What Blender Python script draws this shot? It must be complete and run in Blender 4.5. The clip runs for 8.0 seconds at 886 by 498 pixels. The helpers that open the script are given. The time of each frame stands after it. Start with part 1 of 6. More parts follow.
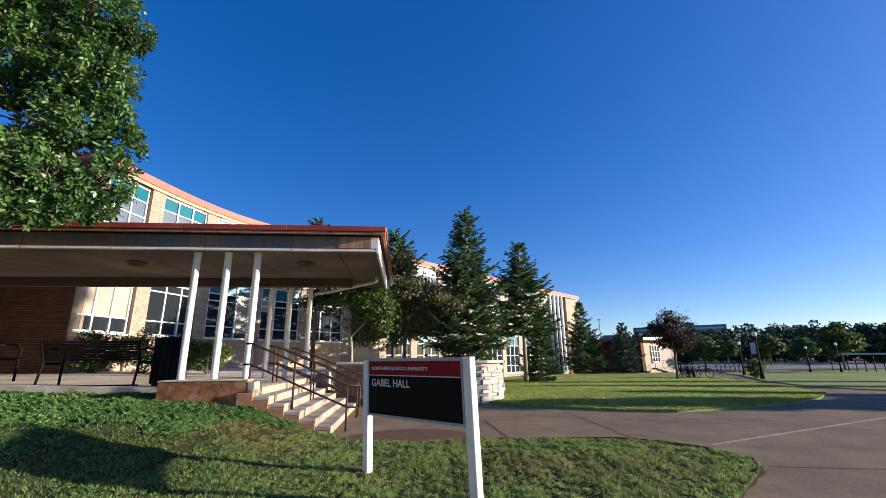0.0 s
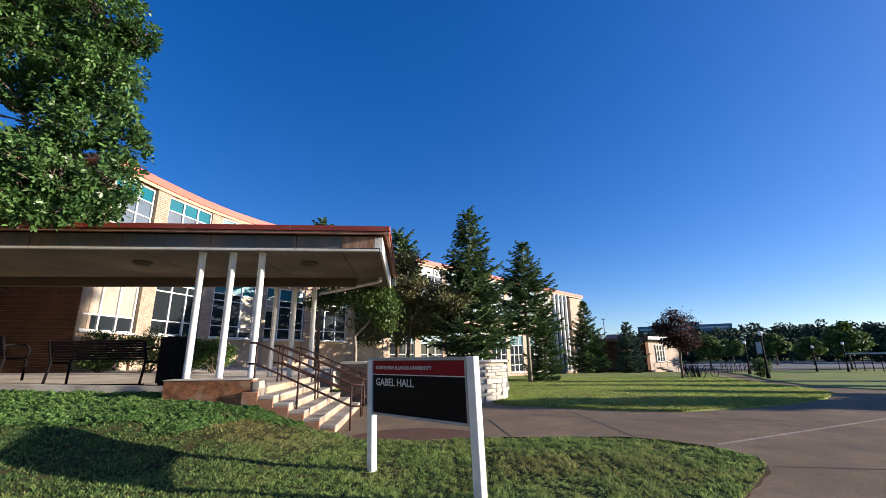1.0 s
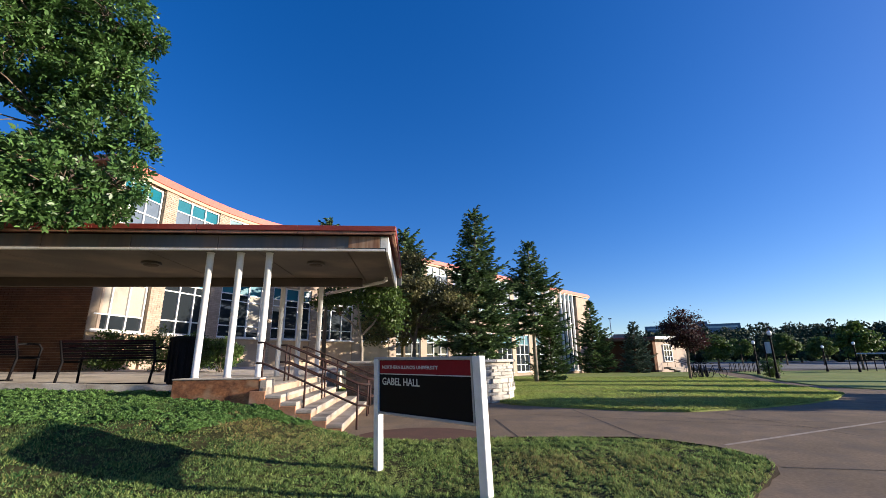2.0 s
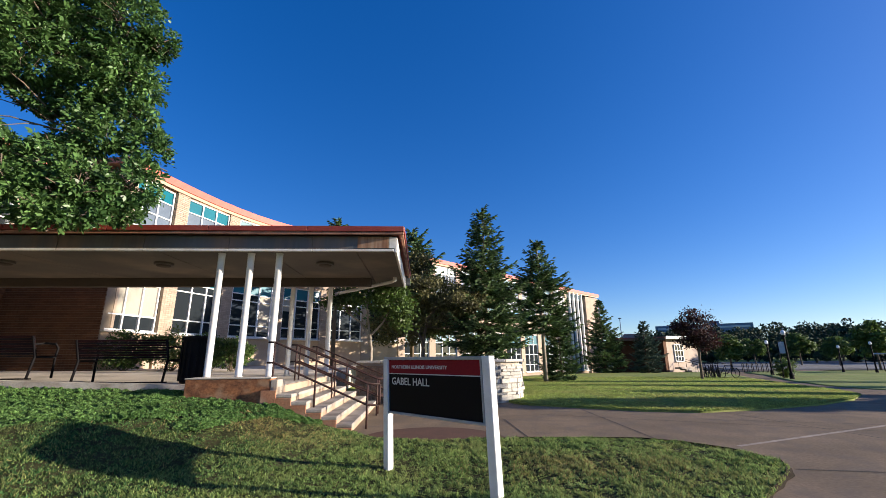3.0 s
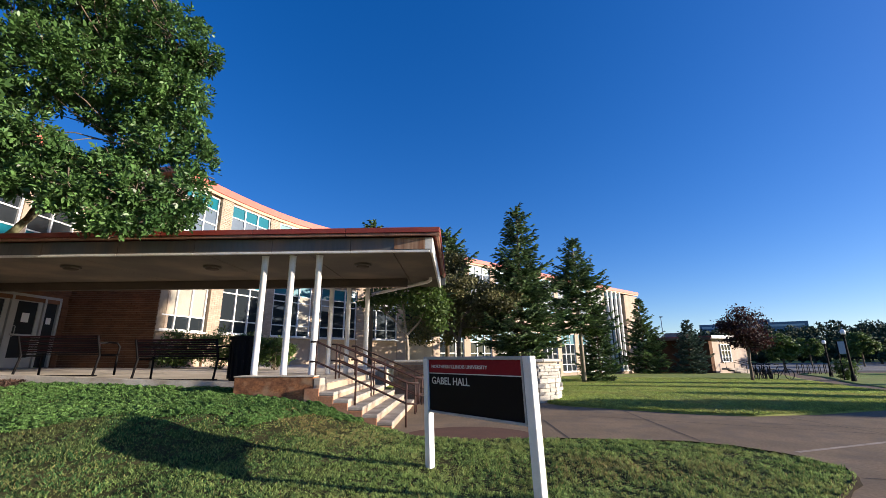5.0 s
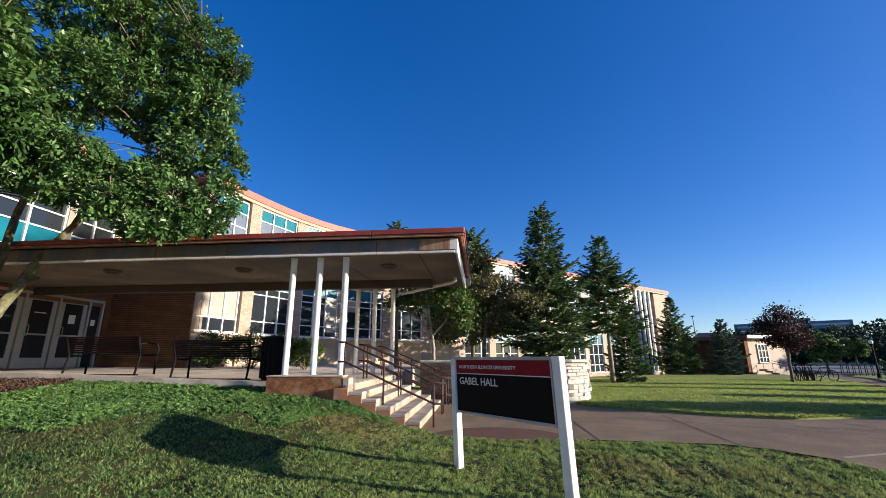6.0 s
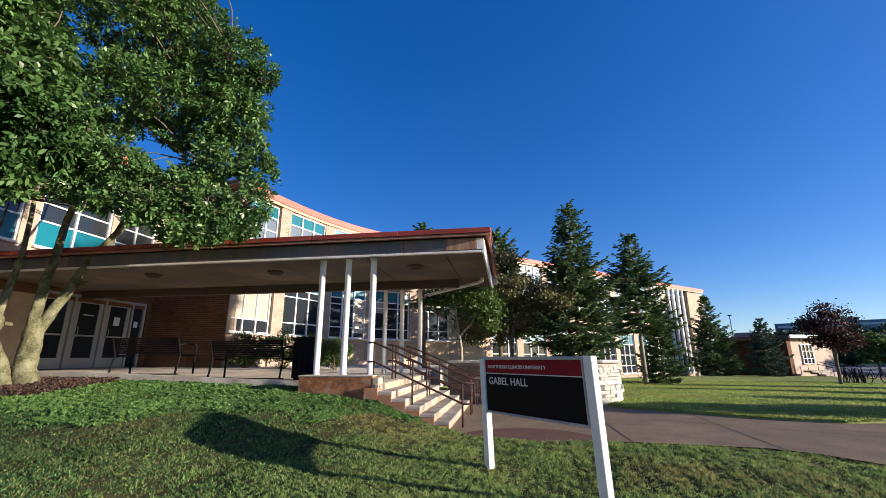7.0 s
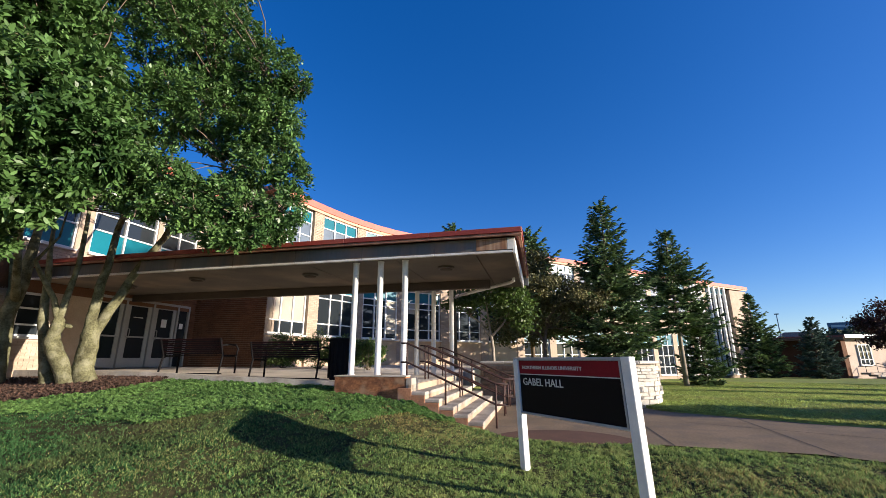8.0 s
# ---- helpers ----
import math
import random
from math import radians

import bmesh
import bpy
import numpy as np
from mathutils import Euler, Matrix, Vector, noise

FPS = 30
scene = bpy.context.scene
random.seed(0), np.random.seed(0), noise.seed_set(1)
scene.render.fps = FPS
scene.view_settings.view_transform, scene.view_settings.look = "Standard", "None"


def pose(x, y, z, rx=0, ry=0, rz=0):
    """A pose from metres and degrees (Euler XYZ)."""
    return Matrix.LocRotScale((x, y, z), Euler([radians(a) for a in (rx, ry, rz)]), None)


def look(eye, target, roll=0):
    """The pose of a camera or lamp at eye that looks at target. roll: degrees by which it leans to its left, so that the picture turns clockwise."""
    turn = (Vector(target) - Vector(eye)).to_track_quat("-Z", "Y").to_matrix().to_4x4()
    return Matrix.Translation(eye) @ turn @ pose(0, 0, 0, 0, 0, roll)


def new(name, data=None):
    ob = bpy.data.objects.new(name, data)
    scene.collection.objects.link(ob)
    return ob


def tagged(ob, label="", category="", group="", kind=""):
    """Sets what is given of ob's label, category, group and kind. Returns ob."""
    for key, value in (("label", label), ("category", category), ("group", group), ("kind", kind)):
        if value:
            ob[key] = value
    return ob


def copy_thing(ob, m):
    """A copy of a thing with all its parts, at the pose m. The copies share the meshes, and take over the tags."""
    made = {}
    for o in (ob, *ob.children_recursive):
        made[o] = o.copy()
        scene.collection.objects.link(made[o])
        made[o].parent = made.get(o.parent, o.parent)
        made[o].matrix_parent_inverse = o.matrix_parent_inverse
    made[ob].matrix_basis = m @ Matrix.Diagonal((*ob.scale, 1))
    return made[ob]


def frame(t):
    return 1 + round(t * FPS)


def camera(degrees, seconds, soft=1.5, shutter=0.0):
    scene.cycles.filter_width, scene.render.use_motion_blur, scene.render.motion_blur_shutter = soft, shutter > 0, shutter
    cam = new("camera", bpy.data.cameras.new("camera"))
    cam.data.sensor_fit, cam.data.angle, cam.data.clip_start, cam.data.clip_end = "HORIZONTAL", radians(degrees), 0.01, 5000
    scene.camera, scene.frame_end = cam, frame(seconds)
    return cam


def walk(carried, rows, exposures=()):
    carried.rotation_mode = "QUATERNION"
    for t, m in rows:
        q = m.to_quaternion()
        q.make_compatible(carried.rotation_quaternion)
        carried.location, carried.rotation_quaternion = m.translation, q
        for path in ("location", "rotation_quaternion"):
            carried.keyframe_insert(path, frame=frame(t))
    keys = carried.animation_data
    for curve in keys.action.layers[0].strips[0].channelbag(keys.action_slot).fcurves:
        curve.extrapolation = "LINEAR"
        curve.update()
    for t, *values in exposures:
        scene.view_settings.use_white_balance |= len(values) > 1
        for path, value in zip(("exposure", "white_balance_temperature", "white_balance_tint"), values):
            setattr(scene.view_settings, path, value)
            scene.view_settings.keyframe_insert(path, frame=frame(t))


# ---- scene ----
cam = camera(93.56, 8.0, soft=0.3)
PATH = [
    (0.0, pose(0.000, 0.000, 1.220, 104.62, 0.70, 1.68)),
    (0.5, pose(0.001, -0.009, 1.221, 104.57, 0.71, 1.91)),
    (1.0, pose(0.001, -0.006, 1.221, 104.54, 0.69, 2.20)),
    (1.5, pose(0.001, -0.011, 1.220, 104.52, 0.66, 2.55)),
    (3.0, pose(-0.008, -0.024, 1.223, 104.47, 0.57, 4.13)),
    (3.5, pose(-0.018, -0.031, 1.225, 104.47, 0.52, 4.87)),
    (4.0, pose(-0.036, -0.034, 1.226, 104.47, 0.46, 5.90)),
    (4.5, pose(-0.051, -0.042, 1.228, 104.44, 0.41, 7.23)),
    (6.0, pose(-0.096, -0.076, 1.230, 104.47, 0.32, 12.00)),
    (6.5, pose(-0.102, -0.070, 1.219, 104.55, 0.31, 13.85)),
    (7.0, pose(-0.118, -0.083, 1.218, 104.59, 0.30, 15.59)),
    (7.5, pose(-0.130, -0.103, 1.219, 104.62, 0.24, 17.54)),
    (8.0, pose(-0.137, -0.107, 1.219, 104.68, 0.22, 19.75)),
]
walk(cam, PATH, exposures=((0.0, 0.84), (8.0, 0.84)))

# ---- daylight: a low sun from the east, clear sky ----
SUN_DIR = Vector((0.9826, 0.0, 0.1857)).normalized()
SUN_EL = math.asin(SUN_DIR.z)
SUN_ROT = math.atan2(SUN_DIR.x, SUN_DIR.y)
world = bpy.data.worlds.new("world")
scene.world = world
world.use_nodes = True
wt = world.node_tree
sky = wt.nodes.new("ShaderNodeTexSky")
sky.sky_type = "NISHITA"
sky.sun_disc = False
sky.sun_elevation = SUN_EL + radians(10)
sky.sun_rotation = SUN_ROT
sky.air_density, sky.dust_density, sky.ozone_density = 0.8, 0.4, 4.0
rich = wt.nodes.new("ShaderNodeHueSaturation")
rich.inputs["Hue"].default_value, rich.inputs["Saturation"].default_value = 0.517, 1.46
soft_sky = wt.nodes.new("ShaderNodeGamma")
soft_sky.inputs["Gamma"].default_value = 0.76
wt.links.new(sky.outputs["Color"], soft_sky.inputs["Color"])
wt.links.new(soft_sky.outputs["Color"], rich.inputs["Color"])
wt.links.new(rich.outputs["Color"], wt.nodes["Background"].inputs["Color"])
wt.nodes["Background"].inputs["Strength"].default_value = 0.139
sun_data = bpy.data.lights.new("sun", "SUN")
sun_data.energy, sun_data.angle, sun_data.color = 6.0, radians(0.5), (1.0, 0.88, 0.73)
sun = new("sun", sun_data)
sun.matrix_world = look(SUN_DIR * 60, (0, 0, 0))
# ---- materials ----
def material(name, col, rough=0.8, metal=0.0, col2=None, scale=4.0, fine=60.0, amount=0.25, bump=0.0, bump_scale=80.0, spec=0.4, stain=None, stain_scale=0.6, stain_amount=0.0, rand=0.0, stretch=(1, 1, 1), translucent=0.0):
    """A surface with a base colour, variation at two scales, optional stains and fine relief."""
    m = bpy.data.materials.new(name)
    m.use_nodes = True
    n, l = m.node_tree.nodes, m.node_tree.links
    b = n["Principled BSDF"]
    b.inputs["Roughness"].default_value = rough
    b.inputs["Metallic"].default_value = metal
    b.inputs["Specular IOR Level"].default_value = spec
    tc = n.new("ShaderNodeTexCoord")
    mp = n.new("ShaderNodeMapping")
    mp.inputs["Scale"].default_value = stretch
    l.new(tc.outputs["Object"], mp.inputs["Vector"])
    big = n.new("ShaderNodeTexNoise")
    big.inputs["Scale"].default_value, big.inputs["Detail"].default_value = scale, 5
    small = n.new("ShaderNodeTexNoise")
    small.inputs["Scale"].default_value, small.inputs["Detail"].default_value = fine, 4
    for q in (big, small):
        l.new(mp.outputs["Vector"], q.inputs["Vector"])
    col2 = col2 or tuple(c * (1 - amount) for c in col)
    mix = n.new("ShaderNodeMix")
    mix.data_type = "RGBA"
    mix.inputs[6].default_value, mix.inputs[7].default_value = (*col, 1), (*col2, 1)
    ramp = n.new("ShaderNodeMapRange")
    ramp.inputs[1].default_value, ramp.inputs[2].default_value = 0.35, 0.65
    l.new(big.outputs["Fac"], ramp.inputs[0])
    l.new(ramp.outputs[0], mix.inputs[0])
    out = mix.outputs[2]
    hsv = n.new("ShaderNodeHueSaturation")
    val = n.new("ShaderNodeMapRange")
    val.inputs[1].default_value, val.inputs[2].default_value = 0.3, 0.7
    val.inputs[3].default_value, val.inputs[4].default_value = 1 - amount * 0.8, 1 + amount * 0.8
    l.new(small.outputs["Fac"], val.inputs[0])
    l.new(val.outputs[0], hsv.inputs["Value"])
    l.new(out, hsv.inputs["Color"])
    out = hsv.outputs["Color"]
    if rand:
        oi = n.new("ShaderNodeObjectInfo")
        ge = n.new("ShaderNodeNewGeometry")
        add = n.new("ShaderNodeMath")
        add.operation = "ADD"
        l.new(oi.outputs["Random"], add.inputs[0])
        l.new(ge.outputs["Random Per Island"], add.inputs[1])
        fr = n.new("ShaderNodeMath")
        fr.operation = "FRACT"
        l.new(add.outputs[0], fr.inputs[0])
        rr = n.new("ShaderNodeMapRange")
        rr.inputs[3].default_value, rr.inputs[4].default_value = 1 - rand, 1 + rand
        l.new(fr.outputs[0], rr.inputs[0])
        h2 = n.new("ShaderNodeHueSaturation")
        l.new(rr.outputs[0], h2.inputs["Value"])
        l.new(out, h2.inputs["Color"])
        out = h2.outputs["Color"]
    if stain:
        st = n.new("ShaderNodeTexNoise")
        st.inputs["Scale"].default_value, st.inputs["Detail"].default_value = stain_scale, 7
        l.new(mp.outputs["Vector"], st.inputs["Vector"])
        sr = n.new("ShaderNodeMapRange")
        sr.inputs[1].default_value, sr.inputs[2].default_value = 0.48, 0.68
        sr.inputs[4].default_value = stain_amount
        l.new(st.outputs["Fac"], sr.inputs[0])
        m2 = n.new("ShaderNodeMix")
        m2.data_type = "RGBA"
        l.new(sr.outputs[0], m2.inputs[0])
        l.new(out, m2.inputs[6])
        m2.inputs[7].default_value = (*stain, 1)
        out = m2.outputs[2]
    l.new(out, b.inputs["Base Color"])
    if bump:
        bn = n.new("ShaderNodeTexNoise")
        bn.inputs["Scale"].default_value, bn.inputs["Detail"].default_value = bump_scale, 4
        l.new(mp.outputs["Vector"], bn.inputs["Vector"])
        bp = n.new("ShaderNodeBump")
        bp.inputs["Strength"].default_value, bp.inputs["Distance"].default_value = bump, 0.02
        l.new(bn.outputs["Fac"], bp.inputs["Height"])
        l.new(bp.outputs["Normal"], b.inputs["Normal"])
    if translucent:
        tr = n.new("ShaderNodeBsdfTranslucent")
        l.new(out, tr.inputs["Color"])
        ms = n.new("ShaderNodeMixShader")
        ms.inputs[0].default_value = translucent
        l.new(b.outputs[0], ms.inputs[1])
        l.new(tr.outputs[0], ms.inputs[2])
        l.new(ms.outputs[0], n["Material Output"].inputs["Surface"])
    return m


def glass_material(name, col, rough=0.03):
    """Dark, mirror-like window glass."""
    m = bpy.data.materials.new(name)
    m.use_nodes = True
    b = m.node_tree.nodes["Principled BSDF"]
    b.inputs["Base Color"].default_value = (*col, 1)
    b.inputs["Roughness"].default_value = rough
    b.inputs["Specular IOR Level"].default_value = 0.6
    b.inputs["IOR"].default_value = 1.5
    return m


# M_GRASS takes in the bank's soft shade, M_GRASS2 the low sun
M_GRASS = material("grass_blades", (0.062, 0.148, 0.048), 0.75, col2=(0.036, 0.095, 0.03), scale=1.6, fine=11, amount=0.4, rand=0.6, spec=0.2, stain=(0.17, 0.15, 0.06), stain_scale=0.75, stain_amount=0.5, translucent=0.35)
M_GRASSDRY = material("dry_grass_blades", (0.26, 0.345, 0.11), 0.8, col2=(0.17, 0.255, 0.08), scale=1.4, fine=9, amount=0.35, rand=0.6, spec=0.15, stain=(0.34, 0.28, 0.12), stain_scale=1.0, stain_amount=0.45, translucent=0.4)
M_GRASS2 = material("sun_bright_grass_blades", (0.30, 0.365, 0.10), 0.8, col2=(0.215, 0.285, 0.075), scale=0.7, fine=5, amount=0.35, rand=0.5, spec=0.15, stain=(0.37, 0.31, 0.13), stain_scale=0.6, stain_amount=0.6, translucent=0.45)
M_LAWN = material("lawn_soil", (0.042, 0.042, 0.018), 0.95, col2=(0.025, 0.028, 0.011), scale=0.9, fine=35, amount=0.4, bump=1.0, bump_scale=22, spec=0.1, stain=(0.12, 0.095, 0.045), stain_scale=0.7, stain_amount=0.5)
M_LAWNFAR = material("far_lawn_grass", (0.235, 0.28, 0.078), 0.95, col2=(0.165, 0.21, 0.055), scale=0.5, fine=14, amount=0.35, bump=0.8, bump_scale=12, spec=0.1, stain=(0.30, 0.26, 0.11), stain_scale=0.3, stain_amount=0.5)
M_FASCIARUST = material("rust_streaked_panel", (0.42, 0.31, 0.22), 0.7, col2=(0.26, 0.115, 0.05), scale=6, fine=30, amount=0.25, stain=(0.16, 0.06, 0.03), stain_scale=8, stain_amount=0.9, stretch=(1, 1, 0.10))
M_CONC = material("walk_concrete", (0.262, 0.192, 0.128), 0.95, col2=(0.195, 0.146, 0.10), scale=0.9, fine=26, amount=0.2, bump=0.35, bump_scale=90, spec=0.06, stain=(0.15, 0.125, 0.105), stain_scale=2.2, stain_amount=0.55)
M_CONC2 = material("terrace_concrete", (0.60, 0.53, 0.45), 0.9, col2=(0.49, 0.43, 0.36), scale=0.9, fine=45, amount=0.12, bump=0.25, bump_scale=120, spec=0.25, stain=(0.26, 0.23, 0.2), stain_scale=0.9, stain_amount=0.5)
M_ASPH = material("asphalt", (0.17, 0.165, 0.16), 0.9, scale=0.4, fine=60, amount=0.25, bump=0.4)
M_STEP = material("stair_concrete", (0.42, 0.37, 0.31), 0.88, col2=(0.34, 0.28, 0.23), scale=2.2, fine=60, amount=0.15, bump=0.3, bump_scale=110, stain=(0.24, 0.14, 0.09), stain_scale=1.8, stain_amount=0.6)
M_STEPSIDE = material("stair_cheek", (0.40, 0.19, 0.105), 0.88, col2=(0.24, 0.10, 0.055), scale=3, fine=30, amount=0.3, bump=0.2, stain=(0.45, 0.33, 0.23), stain_scale=3.0, stain_amount=0.6)
M_RUSTWALL = material("rusty_plinth", (0.34, 0.145, 0.066), 0.9, col2=(0.13, 0.058, 0.034), scale=4.5, fine=26, amount=0.35, bump=0.3, bump_scale=40, spec=0.2, stain=(0.40, 0.27, 0.17), stain_scale=4.0, stain_amount=0.6, stretch=(1, 1, 1.5))
M_BRICK = material("tan_brick", (0.43, 0.335, 0.262), 0.85, col2=(0.36, 0.275, 0.21), scale=1.5, fine=30, amount=0.15, bump=0.3, rand=0.14, spec=0.25)
# orange entrance brick, with the shade under the canopy put into its colour
M_BRICKR = material("shade_dark_orange_brick", (0.155, 0.070, 0.036), 0.85, col2=(0.11, 0.05, 0.025), scale=1.5, fine=30, amount=0.18, bump=0.3, rand=0.25, spec=0.25)
M_MORTAR = material("mortar", (0.31, 0.24, 0.17), 0.95, scale=5, fine=80, amount=0.15, bump=0.3)
M_PLASTER = material("base_course", (0.50, 0.38, 0.27), 0.9, col2=(0.42, 0.31, 0.21), scale=1.5, fine=40, amount=0.12, bump=0.2, stain=(0.36, 0.26, 0.18), stain_scale=1.2, stain_amount=0.5)
M_ROOFRED = material("red_roof_metal", (0.30, 0.045, 0.03), 0.55, col2=(0.22, 0.035, 0.025), scale=1.2, fine=25, amount=0.2, stain=(0.33, 0.13, 0.09), stain_scale=1.5, stain_amount=0.4)
M_EDGE = material("weathered_drip_edge", (0.42, 0.22, 0.14), 0.7, col2=(0.3, 0.14, 0.09), scale=3, fine=40, amount=0.25, stain=(0.12, 0.07, 0.05), stain_scale=4, stain_amount=0.6, stretch=(1, 1, 0.3))
M_FASCIA = material("grey_fascia", (0.115, 0.125, 0.13), 0.6, col2=(0.085, 0.09, 0.095), scale=1.1, fine=20, amount=0.12, stain=(0.30, 0.18, 0.11), stain_scale=2.2, stain_amount=0.45, stretch=(1, 1, 0.15))
M_TRIMW = material("white_trim", (0.72, 0.71, 0.68), 0.55, col2=(0.63, 0.61, 0.57), scale=2, fine=30, amount=0.08, stain=(0.40, 0.25, 0.16), stain_scale=5, stain_amount=0.25)
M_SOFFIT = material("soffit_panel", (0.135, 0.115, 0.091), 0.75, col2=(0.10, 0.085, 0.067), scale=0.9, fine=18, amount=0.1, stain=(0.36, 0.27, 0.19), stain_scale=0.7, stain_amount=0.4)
M_SALMON = material("salmon_fascia", (0.62, 0.135, 0.10), 0.6, col2=(0.54, 0.11, 0.085), scale=1.0, fine=20, amount=0.1, stain=(0.52, 0.2, 0.15), stain_scale=1.4, stain_amount=0.3)
M_CREAM = material("cream_band", (0.58, 0.36, 0.24), 0.7, scale=2, fine=30, amount=0.1)
M_WHITE = material("white_paint", (0.80, 0.80, 0.79), 0.45, col2=(0.73, 0.73, 0.72), scale=3, fine=40, amount=0.06, spec=0.5)
M_COLUMN = material("column_paint", (0.80, 0.79, 0.76), 0.45, col2=(0.70, 0.68, 0.64), scale=3, fine=40, amount=0.06, stain=(0.45, 0.33, 0.22), stain_scale=5, stain_amount=0.25)
M_TEAL = material("teal_panel", (0.003, 0.135, 0.185), 0.35, col2=(0.002, 0.11, 0.15), scale=1, fine=20, amount=0.06)
M_GLASS = glass_material("window_glass", (0.02, 0.025, 0.03))
M_BLIND = material("window_blind", (0.37, 0.335, 0.275), 0.8, scale=2, fine=20, amount=0.06)
# curtain of the upper windows, its grey-blue mixed with the glass's sky reflection
M_SHEER = material("sheer_curtain_with_sky_reflection", (0.115, 0.15, 0.20), 0.6, col2=(0.085, 0.115, 0.16), scale=1.5, fine=14, amount=0.1)
# near-black, so that the darkness of unlit rooms is in the colour
M_DARK = material("unlit_room_dark", (0.03, 0.028, 0.026), 0.9)
M_DOORFRAME = material("painted_door_frame", (0.36, 0.35, 0.335), 0.5, scale=4, fine=40, amount=0.08)
M_BLACKM = material("black_metal", (0.010, 0.009, 0.010), 0.75, amount=0.3, spec=0.1)
M_MAROON = material("maroon_slat", (0.020, 0.005, 0.007), 0.75, amount=0.25, spec=0.1)
M_RUSTRAIL = material("rusty_rail_paint", (0.055, 0.022, 0.017), 0.7, col2=(0.026, 0.012, 0.010), scale=8, fine=60, amount=0.35, bump=0.2)
M_SIGNBLACK = material("sign_black", (0.006, 0.006, 0.008), 0.6, amount=0.15, scale=2, spec=0.1)
M_SIGNRED = material("sign_red", (0.22, 0.010, 0.020), 0.55, scale=2, amount=0.12, spec=0.12)
M_SIGNTEXT = material("sign_lettering", (0.62, 0.62, 0.60), 0.5, amount=0.05)
M_SIGNPOST = material("sign_post_paint", (0.80, 0.80, 0.78), 0.5, col2=(0.74, 0.735, 0.71), scale=5, fine=50, amount=0.05, stain=(0.5, 0.47, 0.4), stain_scale=7, stain_amount=0.2)
M_STONE = material("limestone", (0.60, 0.56, 0.50), 0.9, col2=(0.50, 0.46, 0.40), scale=6, fine=50, amount=0.15, bump=0.5, bump_scale=25, rand=0.16, stain=(0.40, 0.35, 0.28), stain_scale=3, stain_amount=0.4)
M_STONEGAP = material("stone_joint", (0.40, 0.35, 0.29), 0.95, amount=0.2)
M_BARK = material("grey_green_bark", (0.15, 0.145, 0.078), 0.95, col2=(0.07, 0.066, 0.036), scale=4, fine=28, amount=0.45, bump=1.0, bump_scale=14, spec=0.15, stain=(0.30, 0.29, 0.20), stain_scale=5, stain_amount=0.5)
M_BARKD = material("dark_bark", (0.16, 0.12, 0.085), 0.95, amount=0.35, bump=0.7, bump_scale=20)
M_BARKL = material("pale_bark", (0.34, 0.29, 0.23), 0.9, amount=0.3, bump=0.5, bump_scale=25)
M_LEAF = material("broad_leaf", (0.108, 0.20, 0.058), 0.38, col2=(0.05, 0.11, 0.032), scale=0.7, fine=5, amount=0.25, rand=0.5, spec=0.3, translucent=0.28)
M_LEAF2 = material("small_leaf", (0.085, 0.145, 0.03), 0.55, col2=(0.06, 0.10, 0.02), scale=0.7, fine=5, amount=0.2, rand=0.4, translucent=0.3)
M_LEAFO = material("bronze_olive_leaf", (0.165, 0.155, 0.055), 0.6, col2=(0.08, 0.08, 0.03), scale=0.9, fine=5, amount=0.3, rand=0.5, translucent=0.25)
M_LEAFR = material("dark_red_leaf", (0.062, 0.020, 0.018), 0.6, col2=(0.03, 0.013, 0.012), scale=0.7, fine=5, amount=0.25, rand=0.4, translucent=0.2)
M_NEEDLE = material("spruce_needles", (0.125, 0.20, 0.066), 0.75, col2=(0.048, 0.08, 0.038), scale=1.5, fine=8, amount=0.3, rand=0.75, spec=0.25, translucent=0.18)
M_NEEDLEB = material("blue_spruce_needles", (0.09, 0.135, 0.10), 0.75, col2=(0.05, 0.08, 0.065), scale=1.2, fine=8, amount=0.3, rand=0.5, spec=0.25, translucent=0.15)
M_MULCH = material("bark_mulch", (0.10, 0.055, 0.038), 0.95, col2=(0.05, 0.028, 0.02), scale=9, fine=60, amount=0.5, bump=1.0, bump_scale=40, rand=0.5)
M_FARLEAF = material("far_leaves", (0.038, 0.06, 0.024), 0.8, col2=(0.024, 0.042, 0.018), scale=0.15, fine=1.2, amount=0.35, rand=0.5)
# the haze of distance is mixed into this blue
M_FARWALL = material("hazed_far_wall", (0.11, 0.17, 0.26), 0.8, amount=0.1, scale=0.1)
M_RUBBER = material("black_rubber", (0.02, 0.02, 0.02), 0.8, amount=0.2)
M_LAMP = material("lamp_globe", (0.85, 0.86, 0.88), 0.3, amount=0.03)
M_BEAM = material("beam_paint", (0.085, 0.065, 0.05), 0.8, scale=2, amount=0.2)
M_PAPER = material("paper_notice", (0.7, 0.7, 0.68), 0.7, amount=0.05)
M_WINGBRICK = material("dark_brown_brick", (0.07, 0.038, 0.025), 0.9, col2=(0.05, 0.027, 0.018), scale=1.5, fine=12, amount=0.2, spec=0.2)
M_PALEBAND = material("pale_cladding", (0.38, 0.45, 0.52), 0.7, amount=0.1, scale=0.1)
M_CURB = material("terrace_kerb", (0.64, 0.58, 0.50), 0.9, col2=(0.44, 0.39, 0.33), scale=2, fine=40, amount=0.15, bump=0.2, stain=(0.28, 0.2, 0.14), stain_scale=3, stain_amount=0.5)
M_ANNEX = material("pale_tan_brick", (0.52, 0.415, 0.34), 0.9, col2=(0.45, 0.355, 0.285), scale=1.2, fine=12, amount=0.12)
M_SOILEDGE = material("cut_soil_edge", (0.045, 0.032, 0.022), 0.97, col2=(0.025, 0.02, 0.014), scale=6, fine=40, amount=0.4, bump=0.8, bump_scale=30, spec=0.05)
